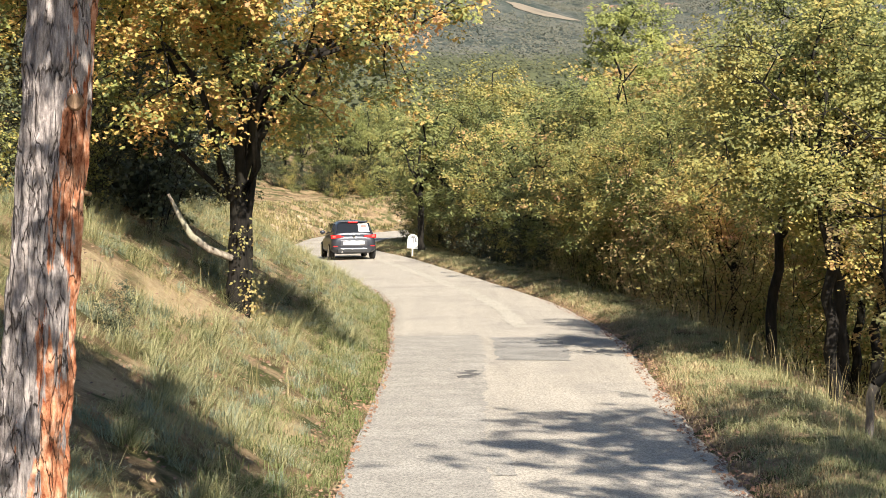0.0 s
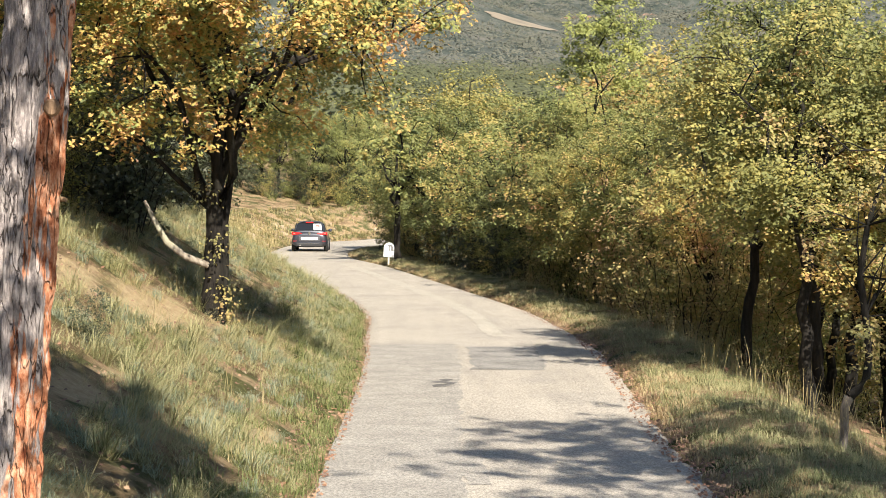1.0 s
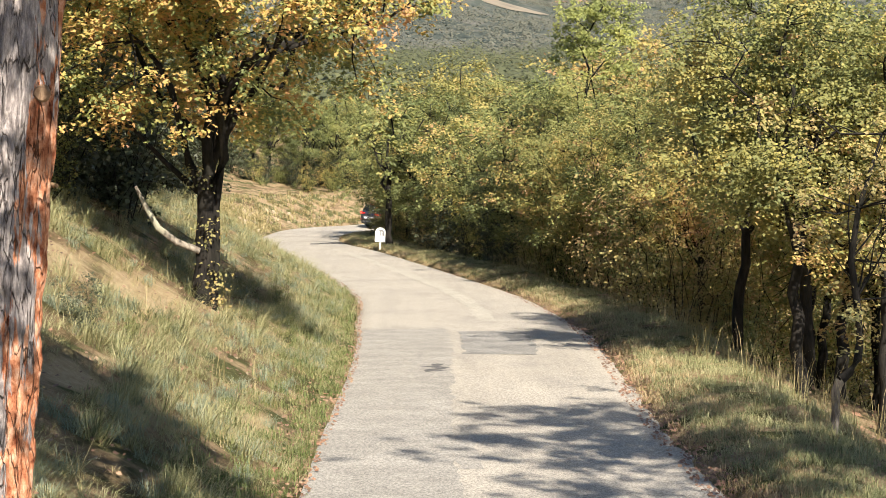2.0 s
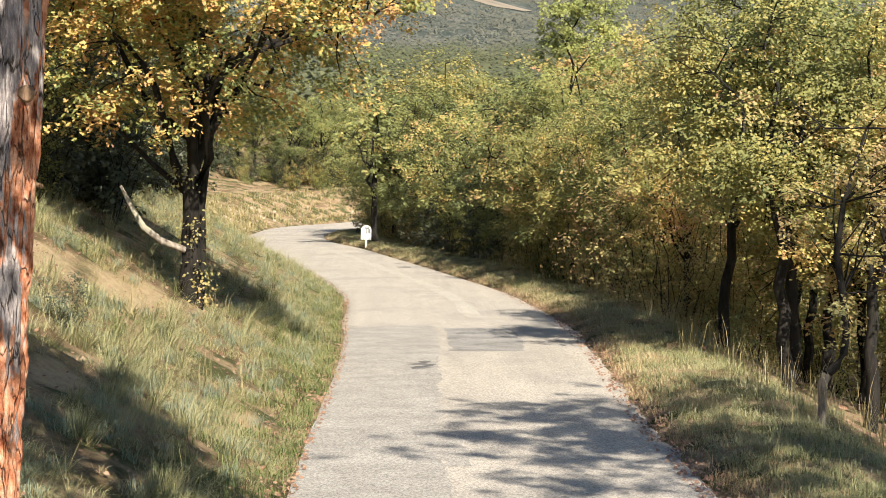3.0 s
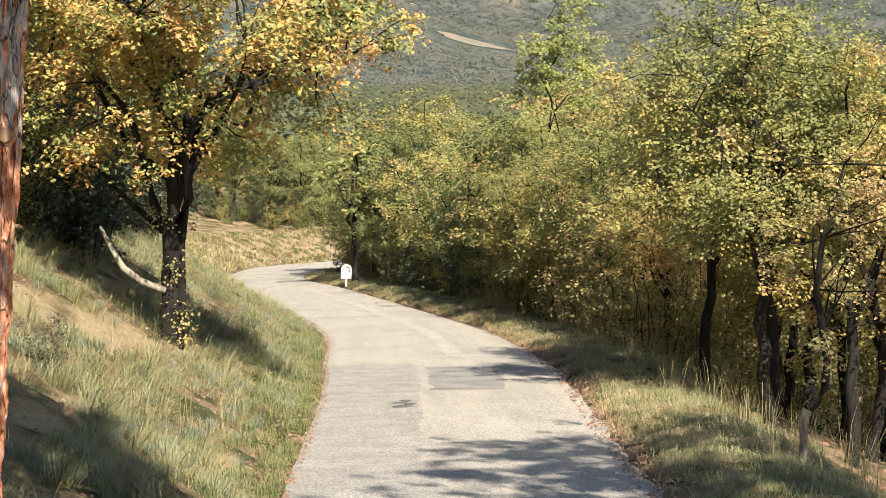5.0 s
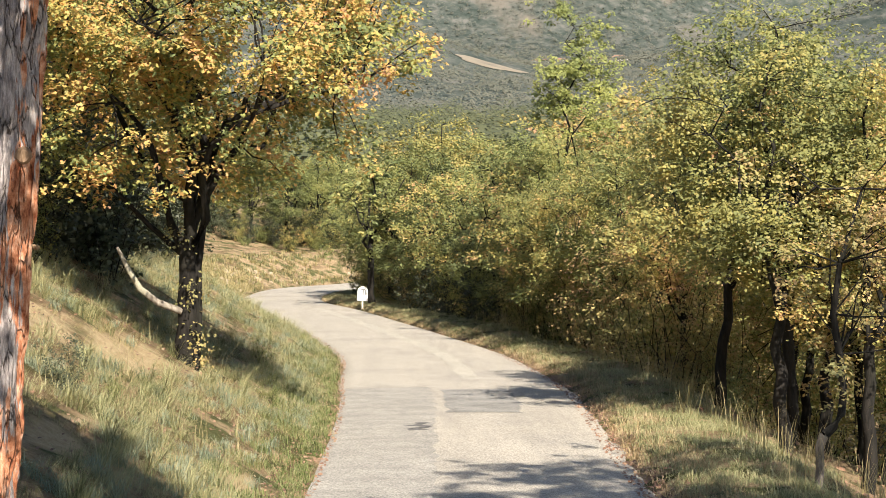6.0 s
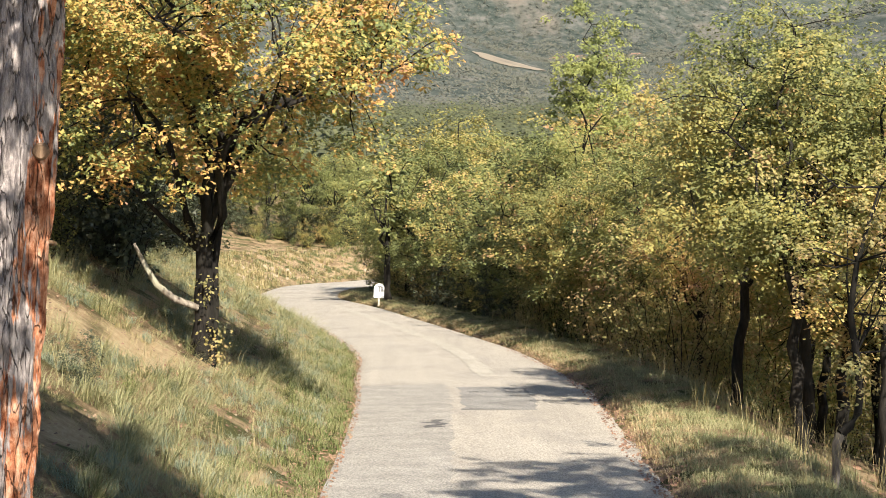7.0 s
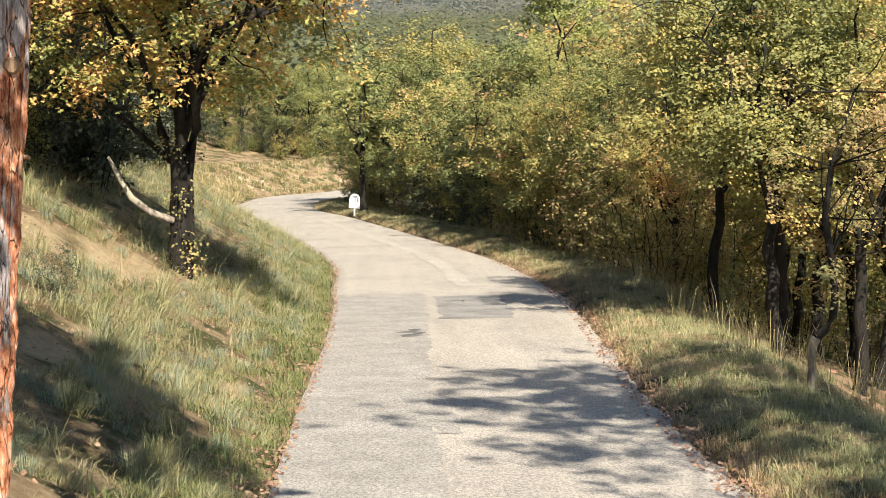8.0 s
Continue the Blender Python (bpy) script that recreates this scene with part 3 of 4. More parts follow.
# ================= pine trunk =================
def pine_material():
    """Grey flaking plates with dark cracks; where they have come off, orange under-bark."""
    n = Nodes("pine_bark")
    streak = n.noise(1.0, 8.0, n.coords("Object", (34, 34, 6)), 0.75)
    flake = n.noise(1.0, 6.0, n.coords("Object", (16, 16, 9)), 0.7)
    grey = n.ramp(streak, [(0.34, (0.1, 0.085, 0.08)), (0.48, (0.29, 0.25, 0.235)), (0.62, (0.56, 0.49, 0.45))])
    red = n.ramp(flake, [(0.36, (0.2, 0.055, 0.025)), (0.5, (0.5, 0.21, 0.11)), (0.64, (0.72, 0.44, 0.3))])
    pos = n.add("ShaderNodeSeparateXYZ")
    n.link(n.coords(), pos.inputs[0])
    bare_x = n.maths("SUBTRACT", pos.outputs[0], n.maths("MULTIPLY", pos.outputs[2], 0.094))
    rise = n.maths("MULTIPLY", pos.outputs[2], -0.045)
    patch = n.maths("MULTIPLY", n.noise(1.0, 5.0, n.coords("Object", (9, 9, 1.5)), 0.65), 1.7)
    side = n.maths("ADD", n.maths("MULTIPLY", bare_x, 1.9), n.maths("ADD", rise, patch))
    col = n.mix(n.ramp(side, [(0.94, 0.0), (1.08, 1.0)]), grey, red)
    crack = n.add("ShaderNodeTexVoronoi", feature="DISTANCE_TO_EDGE")
    crack.inputs["Scale"].default_value = 1.0
    bent = n.add("ShaderNodeVectorMath", operation="ADD")
    wob = n.add("ShaderNodeTexNoise")
    wob.inputs["Scale"].default_value, wob.inputs["Detail"].default_value = 14.0, 5.0
    n.link(n.coords("Object", (15, 15, 2.6)), bent.inputs[0])
    n.link(wob.outputs["Color"], bent.inputs[1])
    n.link(bent.outputs[0], crack.inputs["Vector"])
    gap = n.ramp(crack.outputs["Distance"], [(0.0, 0.0), (0.03, 1.0)])
    col = n.mix(gap, n.mix(0.75, col, (0.05, 0.032, 0.025)), col)
    n.bump(n.maths("ADD", n.maths("MULTIPLY", flake, 0.8), n.maths("MULTIPLY", gap, 0.6)), 1.0, 0.035)
    return n.set(col, 0.9, 0.0, 0.12)


M_CUT = bark_material("cut_wood", (0.16, 0.09, 0.05), (0.4, 0.26, 0.16), 2.0)


def build_pine():
    root = new("pine_tree")
    rows, cols = 420, 110
    zz = np.linspace(-0.6, 7.0, rows)
    th = np.arange(cols) / cols * 2 * np.pi
    v = np.empty((rows, cols, 3))
    for i, z in enumerate(zz):
        base = 0.205 - 0.008 * z
        for j, a in enumerate(th):
            wx = noise.noise((math.cos(a) * 2, math.sin(a) * 2, z * 2.2)) * 0.7
            c = (math.cos(a) * 2.8 + wx, math.sin(a) * 2.8 - wx, z * 1.5 + wx)
            dist, _ = noise.voronoi(c, distance_metric="DISTANCE", exponent=2.5)
            plate = min(1.0, (dist[1] - dist[0]) * 2.2)
            h = base - 0.022 + 0.028 * plate + 0.014 * noise.fractal((c[0] * 2, c[1] * 2, z * 3.5), 1.0, 2.0, 3)
            v[i, j] = (math.cos(a) * h + 0.094 * z, math.sin(a) * h, z)
    f = grid_faces(rows, cols)
    wrap = np.arange(rows - 1)[:, None] * cols + np.array([[cols - 1, 0, cols, 2 * cols - 1]])
    f = np.concatenate([f, wrap])
    finish("trunk", mesh_of("trunk", v.reshape(-1, 3), f), pine_material(), root, "flaking grey and orange pine bark", True)
    r = np.random.default_rng(5)
    wood, crown = Bag(), Bag()
    # crown above the view, pulled right and towards the eye to shade the bank
    for i in range(80):
        z = r.uniform(5.0, 8.4)
        a, q = r.uniform(0, 6.28), r.uniform(0.5, 1.9) * (1 - (z - 5.0) / 5.5)
        s, e = np.array([0.094 * z, 0, min(z, 6.9)]), np.array([0.094 * z + 1.9 + math.cos(a) * q, math.sin(a) * q - 2.4, z + 0.3])
        wood.put(tube(bend_path(r, s, e, 5, 0.1, 0.05), np.linspace(0.03, 0.008, 5), 5))
        c = e + (s - e) * r.uniform(0.0, 0.3, (7, 1)) + r.normal(0, 0.16, (7, 3))
        crown.put(clump_leaves(r, c, 11, 0.07, 0.13))
    # added unseen clumps on the sun's line, only to dapple the trunk with shade
    for z, far, off in ((0.75, 6.6, -0.08), (1.3, 6.1, 0.06), (1.55, 5.9, -0.06), (1.85, 5.6, 0.02), (2.35, 5.2, 0.05), (2.75, 4.9, -0.1), (2.95, 4.8, 0.1)):
        e = np.array([0.094 * z + off, 0, z]) + np.array(sun_dir) * far
        s = np.array([0.094 * 5.2, 0, max(5.2, e[2] - 0.6)])
        wood.put(tube(bend_path(r, s, e, 6, 0.05, 0.03), np.linspace(0.025, 0.006, 6), 5))
        crown.put(leaves(r, e + r.normal(0, 0.085, (34, 3)), 0.1))
    tagged(finish("branch", wood.mesh("branch"), M_BARK, root), kind="stuff")
    finish("crown", crown.mesh("crown"), M_NEEDLE, root)
    z = float(ground_z(-2.29, 10.5)[0])
    # the cut end of a branch, and a short broken stub
    for name, kx, kz, q, depth, label in (("knot", 0.13, 2.09, 0.038, 0.014, "sawn-off branch end in the bark"), ("branch_stub", 0.425, 1.6, 0.012, 0.03, "short pale broken stub")):
        bm = bmesh.new()
        h = kz - z
        off = kx if name == "knot" else 0.205 + 0.094 * h
        front = -0.155 if name == "knot" else -0.02
        tip = 0 if name == "knot" else 40
        m = Matrix.Translation((off + (0.094 * h if name == "knot" else 0.0), front, h)) @ Euler((radians(90), 0, radians(tip))).to_matrix().to_4x4()
        bmesh.ops.create_cone(bm, cap_ends=True, segments=14, radius1=q * 1.25, radius2=q * 0.9, depth=depth * 2, matrix=m)
        for v in bm.verts:
            v.co += noise.noise_vector(v.co * 30) * q * 0.12
        part(name, bm, M_CUT, root, label)
    root.matrix_basis = pose(-2.29, 10.5, z)
    tagged(root, "tall pine with flaking grey and orange bark", "tree")


build_pine()

# ================= road surface repairs =================
def dark_asphalt(name, tint, worn=0.3):
    n = Nodes(name)
    fine = n.noise(120.0, 3.0)
    lo, hi = tuple(c * (1 - worn) for c in tint), tuple(c * (1 + worn * 0.6) for c in tint)
    col = n.ramp(n.noise(1.7, 5.0), [(0.3, lo), (0.7, hi)])
    col = n.mix(1.0, col, n.ramp(fine, [(0.3, (0.7, 0.7, 0.7)), (0.7, (1.2, 1.2, 1.2))]), "MULTIPLY")
    grit = n.noise(38.0, 4.0, n.coords("Object", (1.0, 0.45, 1.0)), 0.8)
    col = n.mix(1.0, col, n.ramp(grit, [(0.38, (0.6, 0.6, 0.61)), (0.5, (0.97, 0.97, 0.97)), (0.62, (1.3, 1.29, 1.27))]), "MULTIPLY")
    n.bump(fine, 0.5, 0.006)
    return n.set(col, 0.9, 0.0, 0.25)


def road_strip(name, a, b, left, right, lift, material, label, ragged=0.05, step=0.25):
    """A thin layer on the road between y = a and b; left and right are metres from the road's middle."""
    ys = np.arange(a, b + step, step)
    rows = []
    r = np.random.default_rng(int(a * 10))
    for i, y in enumerate(ys):
        k = np.abs(LINE[:460, 1] - y).argmin()
        hw = float(half_width(y))
        l = left + r.normal(0, ragged) if left > -hw else -hw + 0.06
        q = right + r.normal(0, ragged)
        row = []
        for u in np.linspace(0, 1, 9):
            d = l + (q - l) * u
            z = float(road_z(y)) + 0.03 * (1 - (d / hw) ** 2) + lift
            row.append((LINE[k, 0] + d * TANGENT[k, 1], y - d * TANGENT[k, 0], z))
        rows.append(row)
    me = mesh_of(name, np.array(rows).reshape(-1, 3), grid_faces(len(ys), 9))
    return tagged(finish(name, me, material, smooth=True), label, "road patch", kind="structure")


M_PATCH = dark_asphalt("dark_repair", (0.31, 0.29, 0.26))
M_STAIN = dark_asphalt("dark_stain", (0.17, 0.16, 0.15))
M_LANE = dark_asphalt("grey_lane", (0.375, 0.345, 0.3), 0.2)
M_PALE = dark_asphalt("pale_seam", (0.48, 0.435, 0.36), 0.15)
road_strip("road_patch", 6, 36, -9, -0.48, 0.004, M_LANE, "greyer resurfaced lane of the worn road", 0.03)
road_strip("road_patch", 30.6, 35.2, -0.3, 0.9, 0.004, M_PATCH, "square dark asphalt repair in the road", 0.03)
road_strip("road_patch", 27.7, 28.8, -0.84, -0.62, 0.008, M_STAIN, "small dark asphalt stain on the road", 0.07, 0.12)
road_strip("road_patch", 18.2, 20.6, -0.476, -0.26, 0.004, M_LANE, "greyer edge of an old repair in the road", 0.02)
road_strip("road_patch", 38, 78, 0.25, 0.6, 0.004, M_PALE, "pale seam along the middle of the road", 0.035)


# ================= grass and litter =================
def bank_points(n, y0, y1, e0, e1, side, seed, power=1.0):
    """n places beside the road, e0 to e1 metres from its edge."""
    r = np.random.default_rng(seed)
    y = y0 + (y1 - y0) * r.random(n) ** power
    e = r.uniform(e0, e1, n)
    k = np.searchsorted(LINE[:430, 1], y).clip(1, 429)
    d = side * (half_width(y) + e)
    x, yy = LINE[k, 0] + d * TANGENT[k, 1], y - d * TANGENT[k, 0]
    return r, x, yy, ground_z(x, yy), e


BARE = ((-3.3, 24.6, 0.42, 1.7), (-4.1, 22.8, 0.4, 1.1), (-1.58, 19.8, 0.2, 1.2), (-2.5, 27.0, 0.35, 0.7), (-2.9, 17.0, 0.28, 0.6))


def tufts(name, pts, blades, height, width, material, label, splay=0.55, cover=None, lean=(0, 0), bare=True):
    """Tufts of thin bent blades, joined into one object."""
    r, x, y, z, e = pts
    if cover is not None:
        spots = np.array([noise.noise((a * 0.8, b * 0.8, 3.0)) * 1.4 + noise.noise((a * 2.6, b * 2.6, 7.0)) * 0.9 for a, b in zip(x, y)])
        for bx, by, rx, ry in BARE if bare else ():
            spots -= 1.15 * np.exp(-((x - bx) / rx) ** 2 - ((y - by) / ry) ** 2)
        keep = spots + r.normal(0, 0.2, len(x)) > cover
        x, y, z = x[keep], y[keep], z[keep]
    n = len(x) * blades
    base = np.repeat(np.stack([x, y, z - 0.02], 1), blades, 0) + r.normal(0, 0.045, (n, 3)) * [1, 1, 0]
    hs = np.repeat(r.uniform(0.55, 1.3, len(x)), blades) * height * r.uniform(0.6, 1.15, n)
    a = r.uniform(0, 2 * np.pi, n)
    out = np.stack([np.cos(a), np.sin(a), np.zeros(n)], 1)
    sp = (splay * hs * r.uniform(0.1, 1.0, n))[:, None]
    slope = np.array([lean[0], lean[1], 0.0])[None] * hs[:, None]
    side = np.stack([-np.sin(a), np.cos(a), np.zeros(n)], 1) * width * r.uniform(0.6, 1.3, n)[:, None]
    up = np.array([[0, 0, 1.0]])
    m = base + up * hs[:, None] * 0.62 + out * sp * 0.42 + slope * 0.4
    t = base + up * hs[:, None] * (1 - 0.75 * r.random(n)[:, None]) + out * sp + slope
    v = np.stack([base - side, base + side, m + side * 0.7, m - side * 0.7, t], 1).reshape(-1, 3)
    i = np.arange(n)[:, None] * 5
    f = np.concatenate([np.concatenate([i, i + 1, i + 2], 1), np.concatenate([i, i + 2, i + 3], 1), np.concatenate([i + 3, i + 2, i + 4], 1)])
    return tagged(finish(name, mesh_of(name, v, f), material), label, "grass", kind="stuff")


M_GRASS = grass_material("bank_grass", [(0.15, (0.13, 0.15, 0.06)), (0.4, (0.28, 0.28, 0.13)), (0.65, (0.43, 0.4, 0.21)), (0.95, (0.58, 0.49, 0.29))])
M_DRY = grass_material("dry_grass", [(0.2, (0.22, 0.19, 0.07)), (0.5, (0.42, 0.35, 0.17)), (0.8, (0.56, 0.44, 0.24))])
M_WEED = grass_material("edge_weeds", [(0.2, (0.09, 0.13, 0.035)), (0.5, (0.2, 0.23, 0.08)), (0.8, (0.33, 0.3, 0.14)), (1.0, (0.42, 0.3, 0.16))])
M_STRAW = grass_material("pinkish_straw", [(0.2, (0.3, 0.22, 0.1)), (0.5, (0.5, 0.37, 0.2)), (0.8, (0.6, 0.47, 0.3))])
M_GREY = grass_material("grey_green_herb", [(0.2, (0.15, 0.19, 0.12)), (0.6, (0.3, 0.34, 0.23)), (0.9, (0.45, 0.46, 0.33))])
M_LITTER = leaf_material("fallen_leaves", [(0.2, (0.1, 0.045, 0.025)), (0.5, (0.22, 0.1, 0.055)), (0.8, (0.32, 0.2, 0.12))], 1.5, 0.1, 0.6, gain=0.7)

tufts("bank_grass", bank_points(10500, 9, 70, 0.1, 6.0, -1, 41, 1.3), 30, 0.14, 0.0024, M_GRASS, "dry green grass on the sunny bank", 2.1, cover=-0.1, lean=(0.5, -0.15))
tufts("bank_grass", bank_points(3600, 9, 60, 0.0, 0.9, -1, 42, 1.2), 14, 0.13, 0.004, M_WEED, "short green weeds at the road's edge", 1.1, cover=-0.35)
tufts("herb_cushions", bank_points(2600, 10, 60, 0.3, 4.8, -1, 43, 1.2), 56, 0.19, 0.0026, M_GREY, "grey-green aromatic herbs on the bank", 1.5, cover=-0.02)
tufts("tussock_grass", bank_points(1000, 10, 55, 0.4, 5.0, -1, 57, 1.2), 46, 0.34, 0.003, M_GRASS, "large drooping grass tussocks on the bank", 1.5, cover=-0.1, lean=(0.4, -0.15))
tufts("tall_dry_grass", bank_points(420, 10, 55, 0.4, 4.5, -1, 44, 1.2), 7, 0.55, 0.0022, M_DRY, "tall dry grass stems on the bank", 1.1, cover=0.0)
tufts("bank_straw", bank_points(5200, 9, 60, 0.3, 5.0, -1, 49, 1.3), 16, 0.12, 0.0026, M_DRY, "dry straw among the grass on the bank", 2.2, cover=-0.2, lean=(0.4, -0.1), bare=False)
tufts("verge_grass", bank_points(9000, 14, 104, 0.15, 2.2, 1, 45, 1.3), 14, 0.13, 0.0036, M_GRASS, "grass on the road verge", 1.7)
tufts("verge_dry_grass", bank_points(4200, 14, 104, -0.05, 0.75, 1, 46, 1.3), 13, 0.11, 0.0036, M_STRAW, "short dry straw along the road's edge", 1.1, cover=-0.25)
tufts("tall_dry_grass", bank_points(190, 18, 60, 1.2, 2.6, 1, 47), 8, 0.75, 0.003, M_DRY, "tall dry grass stems on the verge", 0.9)
tufts("bank_grass", bank_points(1800, 84, 126, 0.2, 5.0, -1, 50), 10, 0.3, 0.012, M_GRASS, "green grass on the bank of the bend", 0.9, cover=0.1)
tufts("bank_grass", bank_points(4200, 84, 126, 0.2, 5.0, -1, 48), 9, 0.36, 0.012, M_DRY, "pale dry grass on the bank of the bend", cover=-0.25)


def litter(name, pts, size, label):
    r, x, y, z, e = pts
    n = len(x)
    on_road = e < 0
    z = np.where(on_road, road_z(y) + 0.02, z + 0.015)
    return tagged(finish(name, mesh_of(name, *leaves(r, np.stack([x, y, z], 1), size, np.array([0, 30, -60.0]), 0.35)), M_LITTER), label, "leaf litter", kind="stuff")


litter("leaf_litter", bank_points(4200, 9, 60, -0.14, 0.4, -1, 51, 1.3), 0.045, "fallen brown leaves at the road's edge")
litter("leaf_litter", bank_points(3800, 12, 60, -0.3, 0.3, 1, 52, 1.3), 0.045, "fallen brown leaves along the verge")
litter("leaf_litter", bank_points(5000, 16, 60, 1.6, 12, 1, 53), 0.1, "fallen brown leaves under the oaks")
litter("leaf_litter", bank_points(5500, 10, 50, 0.8, 7, -1, 54), 0.05, "fallen brown leaves on the bank")


def stones(name, pts, size, label):
    r, x, y, z, e = pts
    bm = bmesh.new()
    for i in range(len(x)):
        q = size * r.uniform(0.4, 1.5)
        m = Matrix.Translation((x[i], y[i], z[i] + q * 0.15)) @ Euler(tuple(r.uniform(0, 6, 3))).to_matrix().to_4x4() @ Matrix.Diagonal((q, q * r.uniform(0.6, 1), q * r.uniform(0.4, 0.8), 1))
        got = bmesh.ops.create_icosphere(bm, subdivisions=1, radius=1, matrix=m)
        for v in got["verts"]:
            v.co += Vector(tuple(r.normal(0, q * 0.12, 3)))
    return tagged(part(name, bm, plain("limestone", (0.36, 0.28, 0.18), 0.9, 0, 0.25, 14)), label, "stones", kind="stuff")


stones("bank_stones", bank_points(150, 10, 50, 0.3, 4.0, -1, 55), 0.03, "small ochre stones in the bank")
stones("bend_stones", bank_points(160, 88, 124, 0.4, 3.0, -1, 56), 0.13, "pale stones in the bank of the bend")


# ================= sign plate, post =================
def box(bm, lo, hi, bevel=0.0):
    m = Matrix.Translation([(a + b) / 2 for a, b in zip(lo, hi)]) @ Matrix.Diagonal([b - a for a, b in zip(lo, hi)] + [1])
    got = bmesh.ops.create_cube(bm, size=1, matrix=m)
    if bevel:
        edges = {e for v in got["verts"] for e in v.link_edges}
        bmesh.ops.bevel(bm, geom=list(edges), offset=bevel, segments=2, affect="EDGES", profile=0.5)


def slab(bm, outline, y0, y1):
    """A plate of that outline (x, z) between y0 and y1."""
    a = [bm.verts.new((x, y0, z)) for x, z in outline]
    b = [bm.verts.new((x, y1, z)) for x, z in outline]
    bm.faces.new(a)
    bm.faces.new(b[::-1])
    for i in range(len(a)):
        j = (i + 1) % len(a)
        bm.faces.new((a[j], a[i], b[i], b[j]))
    bmesh.ops.recalc_face_normals(bm, faces=bm.faces)


def build_sign():
    root = new("marker_sign")
    white, dark = plain("white_enamel", (0.8, 0.8, 0.78), 0.4), plain("dark_print", (0.2, 0.2, 0.2), 0.6)
    bm = bmesh.new()
    w, h = 0.2, 0.36
    outline = [(-w, 0.0), (w, 0.0), (w, h)] + [(w * math.cos(a), h + w * math.sin(a)) for a in np.linspace(0.25, math.pi - 0.25, 9)] + [(-w, h)]
    slab(bm, [(x, z + 0.33) for x, z in outline], -0.05, 0.02)
    part("panel", bm, white, root, "white round-topped panel")
    bm = bmesh.new()
    box(bm, (-0.025, -0.03, -0.2), (0.035, 0.03, 0.34), 0.006)
    part("post", bm, plain("pale_post", (0.62, 0.6, 0.55), 0.6), root)
    for lo, hi in (((-0.06, -0.056, 0.74), (0.1, -0.05, 0.81)), ((0.0, -0.056, 0.56), (0.045, -0.05, 0.74)), ((0.08, -0.056, 0.58), (0.15, -0.05, 0.76))):
        bm = bmesh.new()
        box(bm, lo, hi)
        part("marking", bm, dark, root, "dark unreadable marking")
    x, y = along(76.3, 2.02)
    root.matrix_basis = pose(x + 0.0, y, float(ground_z(x, y)[0]), 0, 2.5, -8)
    tagged(root, "small white round-topped marker sign on a post", "sign")
    # the slim dark trunks behind it
    x, y = along(79.5, 2.9)
    t = oak("oak_tree", 77, 6.2, 1.5, 2.6, 0.12, 5, 46, 70, 0.16, M_LEAF_MIX, low=0.4)
    t.matrix_basis = stand(t, x, y)
    tagged(t, "slim dark oak beside the marker sign", "tree")


def build_crooked_oak():
    """A young oak with a pale crooked foot on the verge."""
    root = new("oak_tree")
    r = np.random.default_rng(3)
    foot, wood, crown = Bag(), Bag(), Bag()
    foot.put(tube([(0.0, 0, -0.3), (0.0, 0, 0.1), (0.01, 0, 0.3), (0.0, 0, 0.52), (0.05, 0, 0.64)], [0.055, 0.05, 0.045, 0.05, 0.055], 9))
    path = [(0.05, 0, 0.64), (0.15, 0.02, 0.72), (0.24, 0.05, 0.86), (0.27, 0.1, 1.1), (0.22, 0.12, 1.5), (0.14, 0.1, 1.95), (0.2, 0.1, 2.5), (0.45, 0.2, 3.3)]
    wood.put(tube(path, [0.055, 0.05, 0.046, 0.042, 0.04, 0.036, 0.03, 0.012], 8))
    for i in range(26):
        start = np.array(path[int(r.integers(4, 8))], float)
        tip = start + r.normal(0, 1, 3) * [0.6, 0.6, 0.4] + [0.3, 0, 0.35]
        wood.put(tube(bend_path(r, start, tip, 4, 0.05, 0.06), np.linspace(0.012, 0.004, 4), 4))
        crown.put(clump_leaves(r, tip + r.normal(0, 0.14, (5, 3)), 26, 0.07, 0.05))
    finish("foot", foot.mesh("foot"), bark_material("grey_foot", (0.1, 0.08, 0.065), (0.36, 0.3, 0.25)), root, "pale bare foot of the trunk", True)
    finish("trunk", wood.mesh("trunk"), M_BARK, root, smooth=True)
    finish("crown", crown.mesh("crown"), M_LEAF_RUST, root)
    root.matrix_basis = pose(4.62, 21.2, float(ground_z(4.62, 21.2)[0]))
    tagged(root, "young crooked oak on the grassy verge", "tree")


build_sign()
build_crooked_oak()


# ================= distance =================
FIELDS = ((56, 1150, 20, 28, "pale stubble field on the hill"), (165, 1900, 36, 60, "pale stubble field in the valley"))


def lumps(name, places, size, leaf, per, material, label, seed):
    """Many far crowns of loose leaf masses, joined."""
    r = np.random.default_rng(seed)
    x, y = places
    for fx, fy, rx, ry, _ in FIELDS:
        open_land = (np.abs(x - fx * y / fy) < rx * 1.1) & (y > fy - ry * 3.0) & (y < fy + ry * 1.2)
        x, y = x[~open_land], y[~open_land]
    z = ground_z(x, y)
    n = len(x)
    s = size * r.uniform(0.6, 1.25, n)
    u = r.normal(0, 1, (n, per, 3))
    u /= np.linalg.norm(u, axis=2)[..., None]
    u[..., 2] = np.abs(u[..., 2]) * 1.1 - 0.1
    c = np.stack([x, y, z + s * 0.55], 1)[:, None] + u * s[:, None, None] * r.uniform(0.6, 1.05, (n, per, 1))
    mid = np.repeat(np.stack([x, y, z + s * 0.2], 1), per, 0)
    v, f = leaves(r, c.reshape(-1, 3), leaf, mid, 0.22)
    return tagged(finish(name, mesh_of(name, v, f), material), label, "woodland", kind="stuff")


def fan(n, y0, y1, half, seed, power=1.0):
    r = np.random.default_rng(seed)
    y = y0 + (y1 - y0) * r.random(n) ** power
    return r.uniform(-0.1, half, n) * y, y


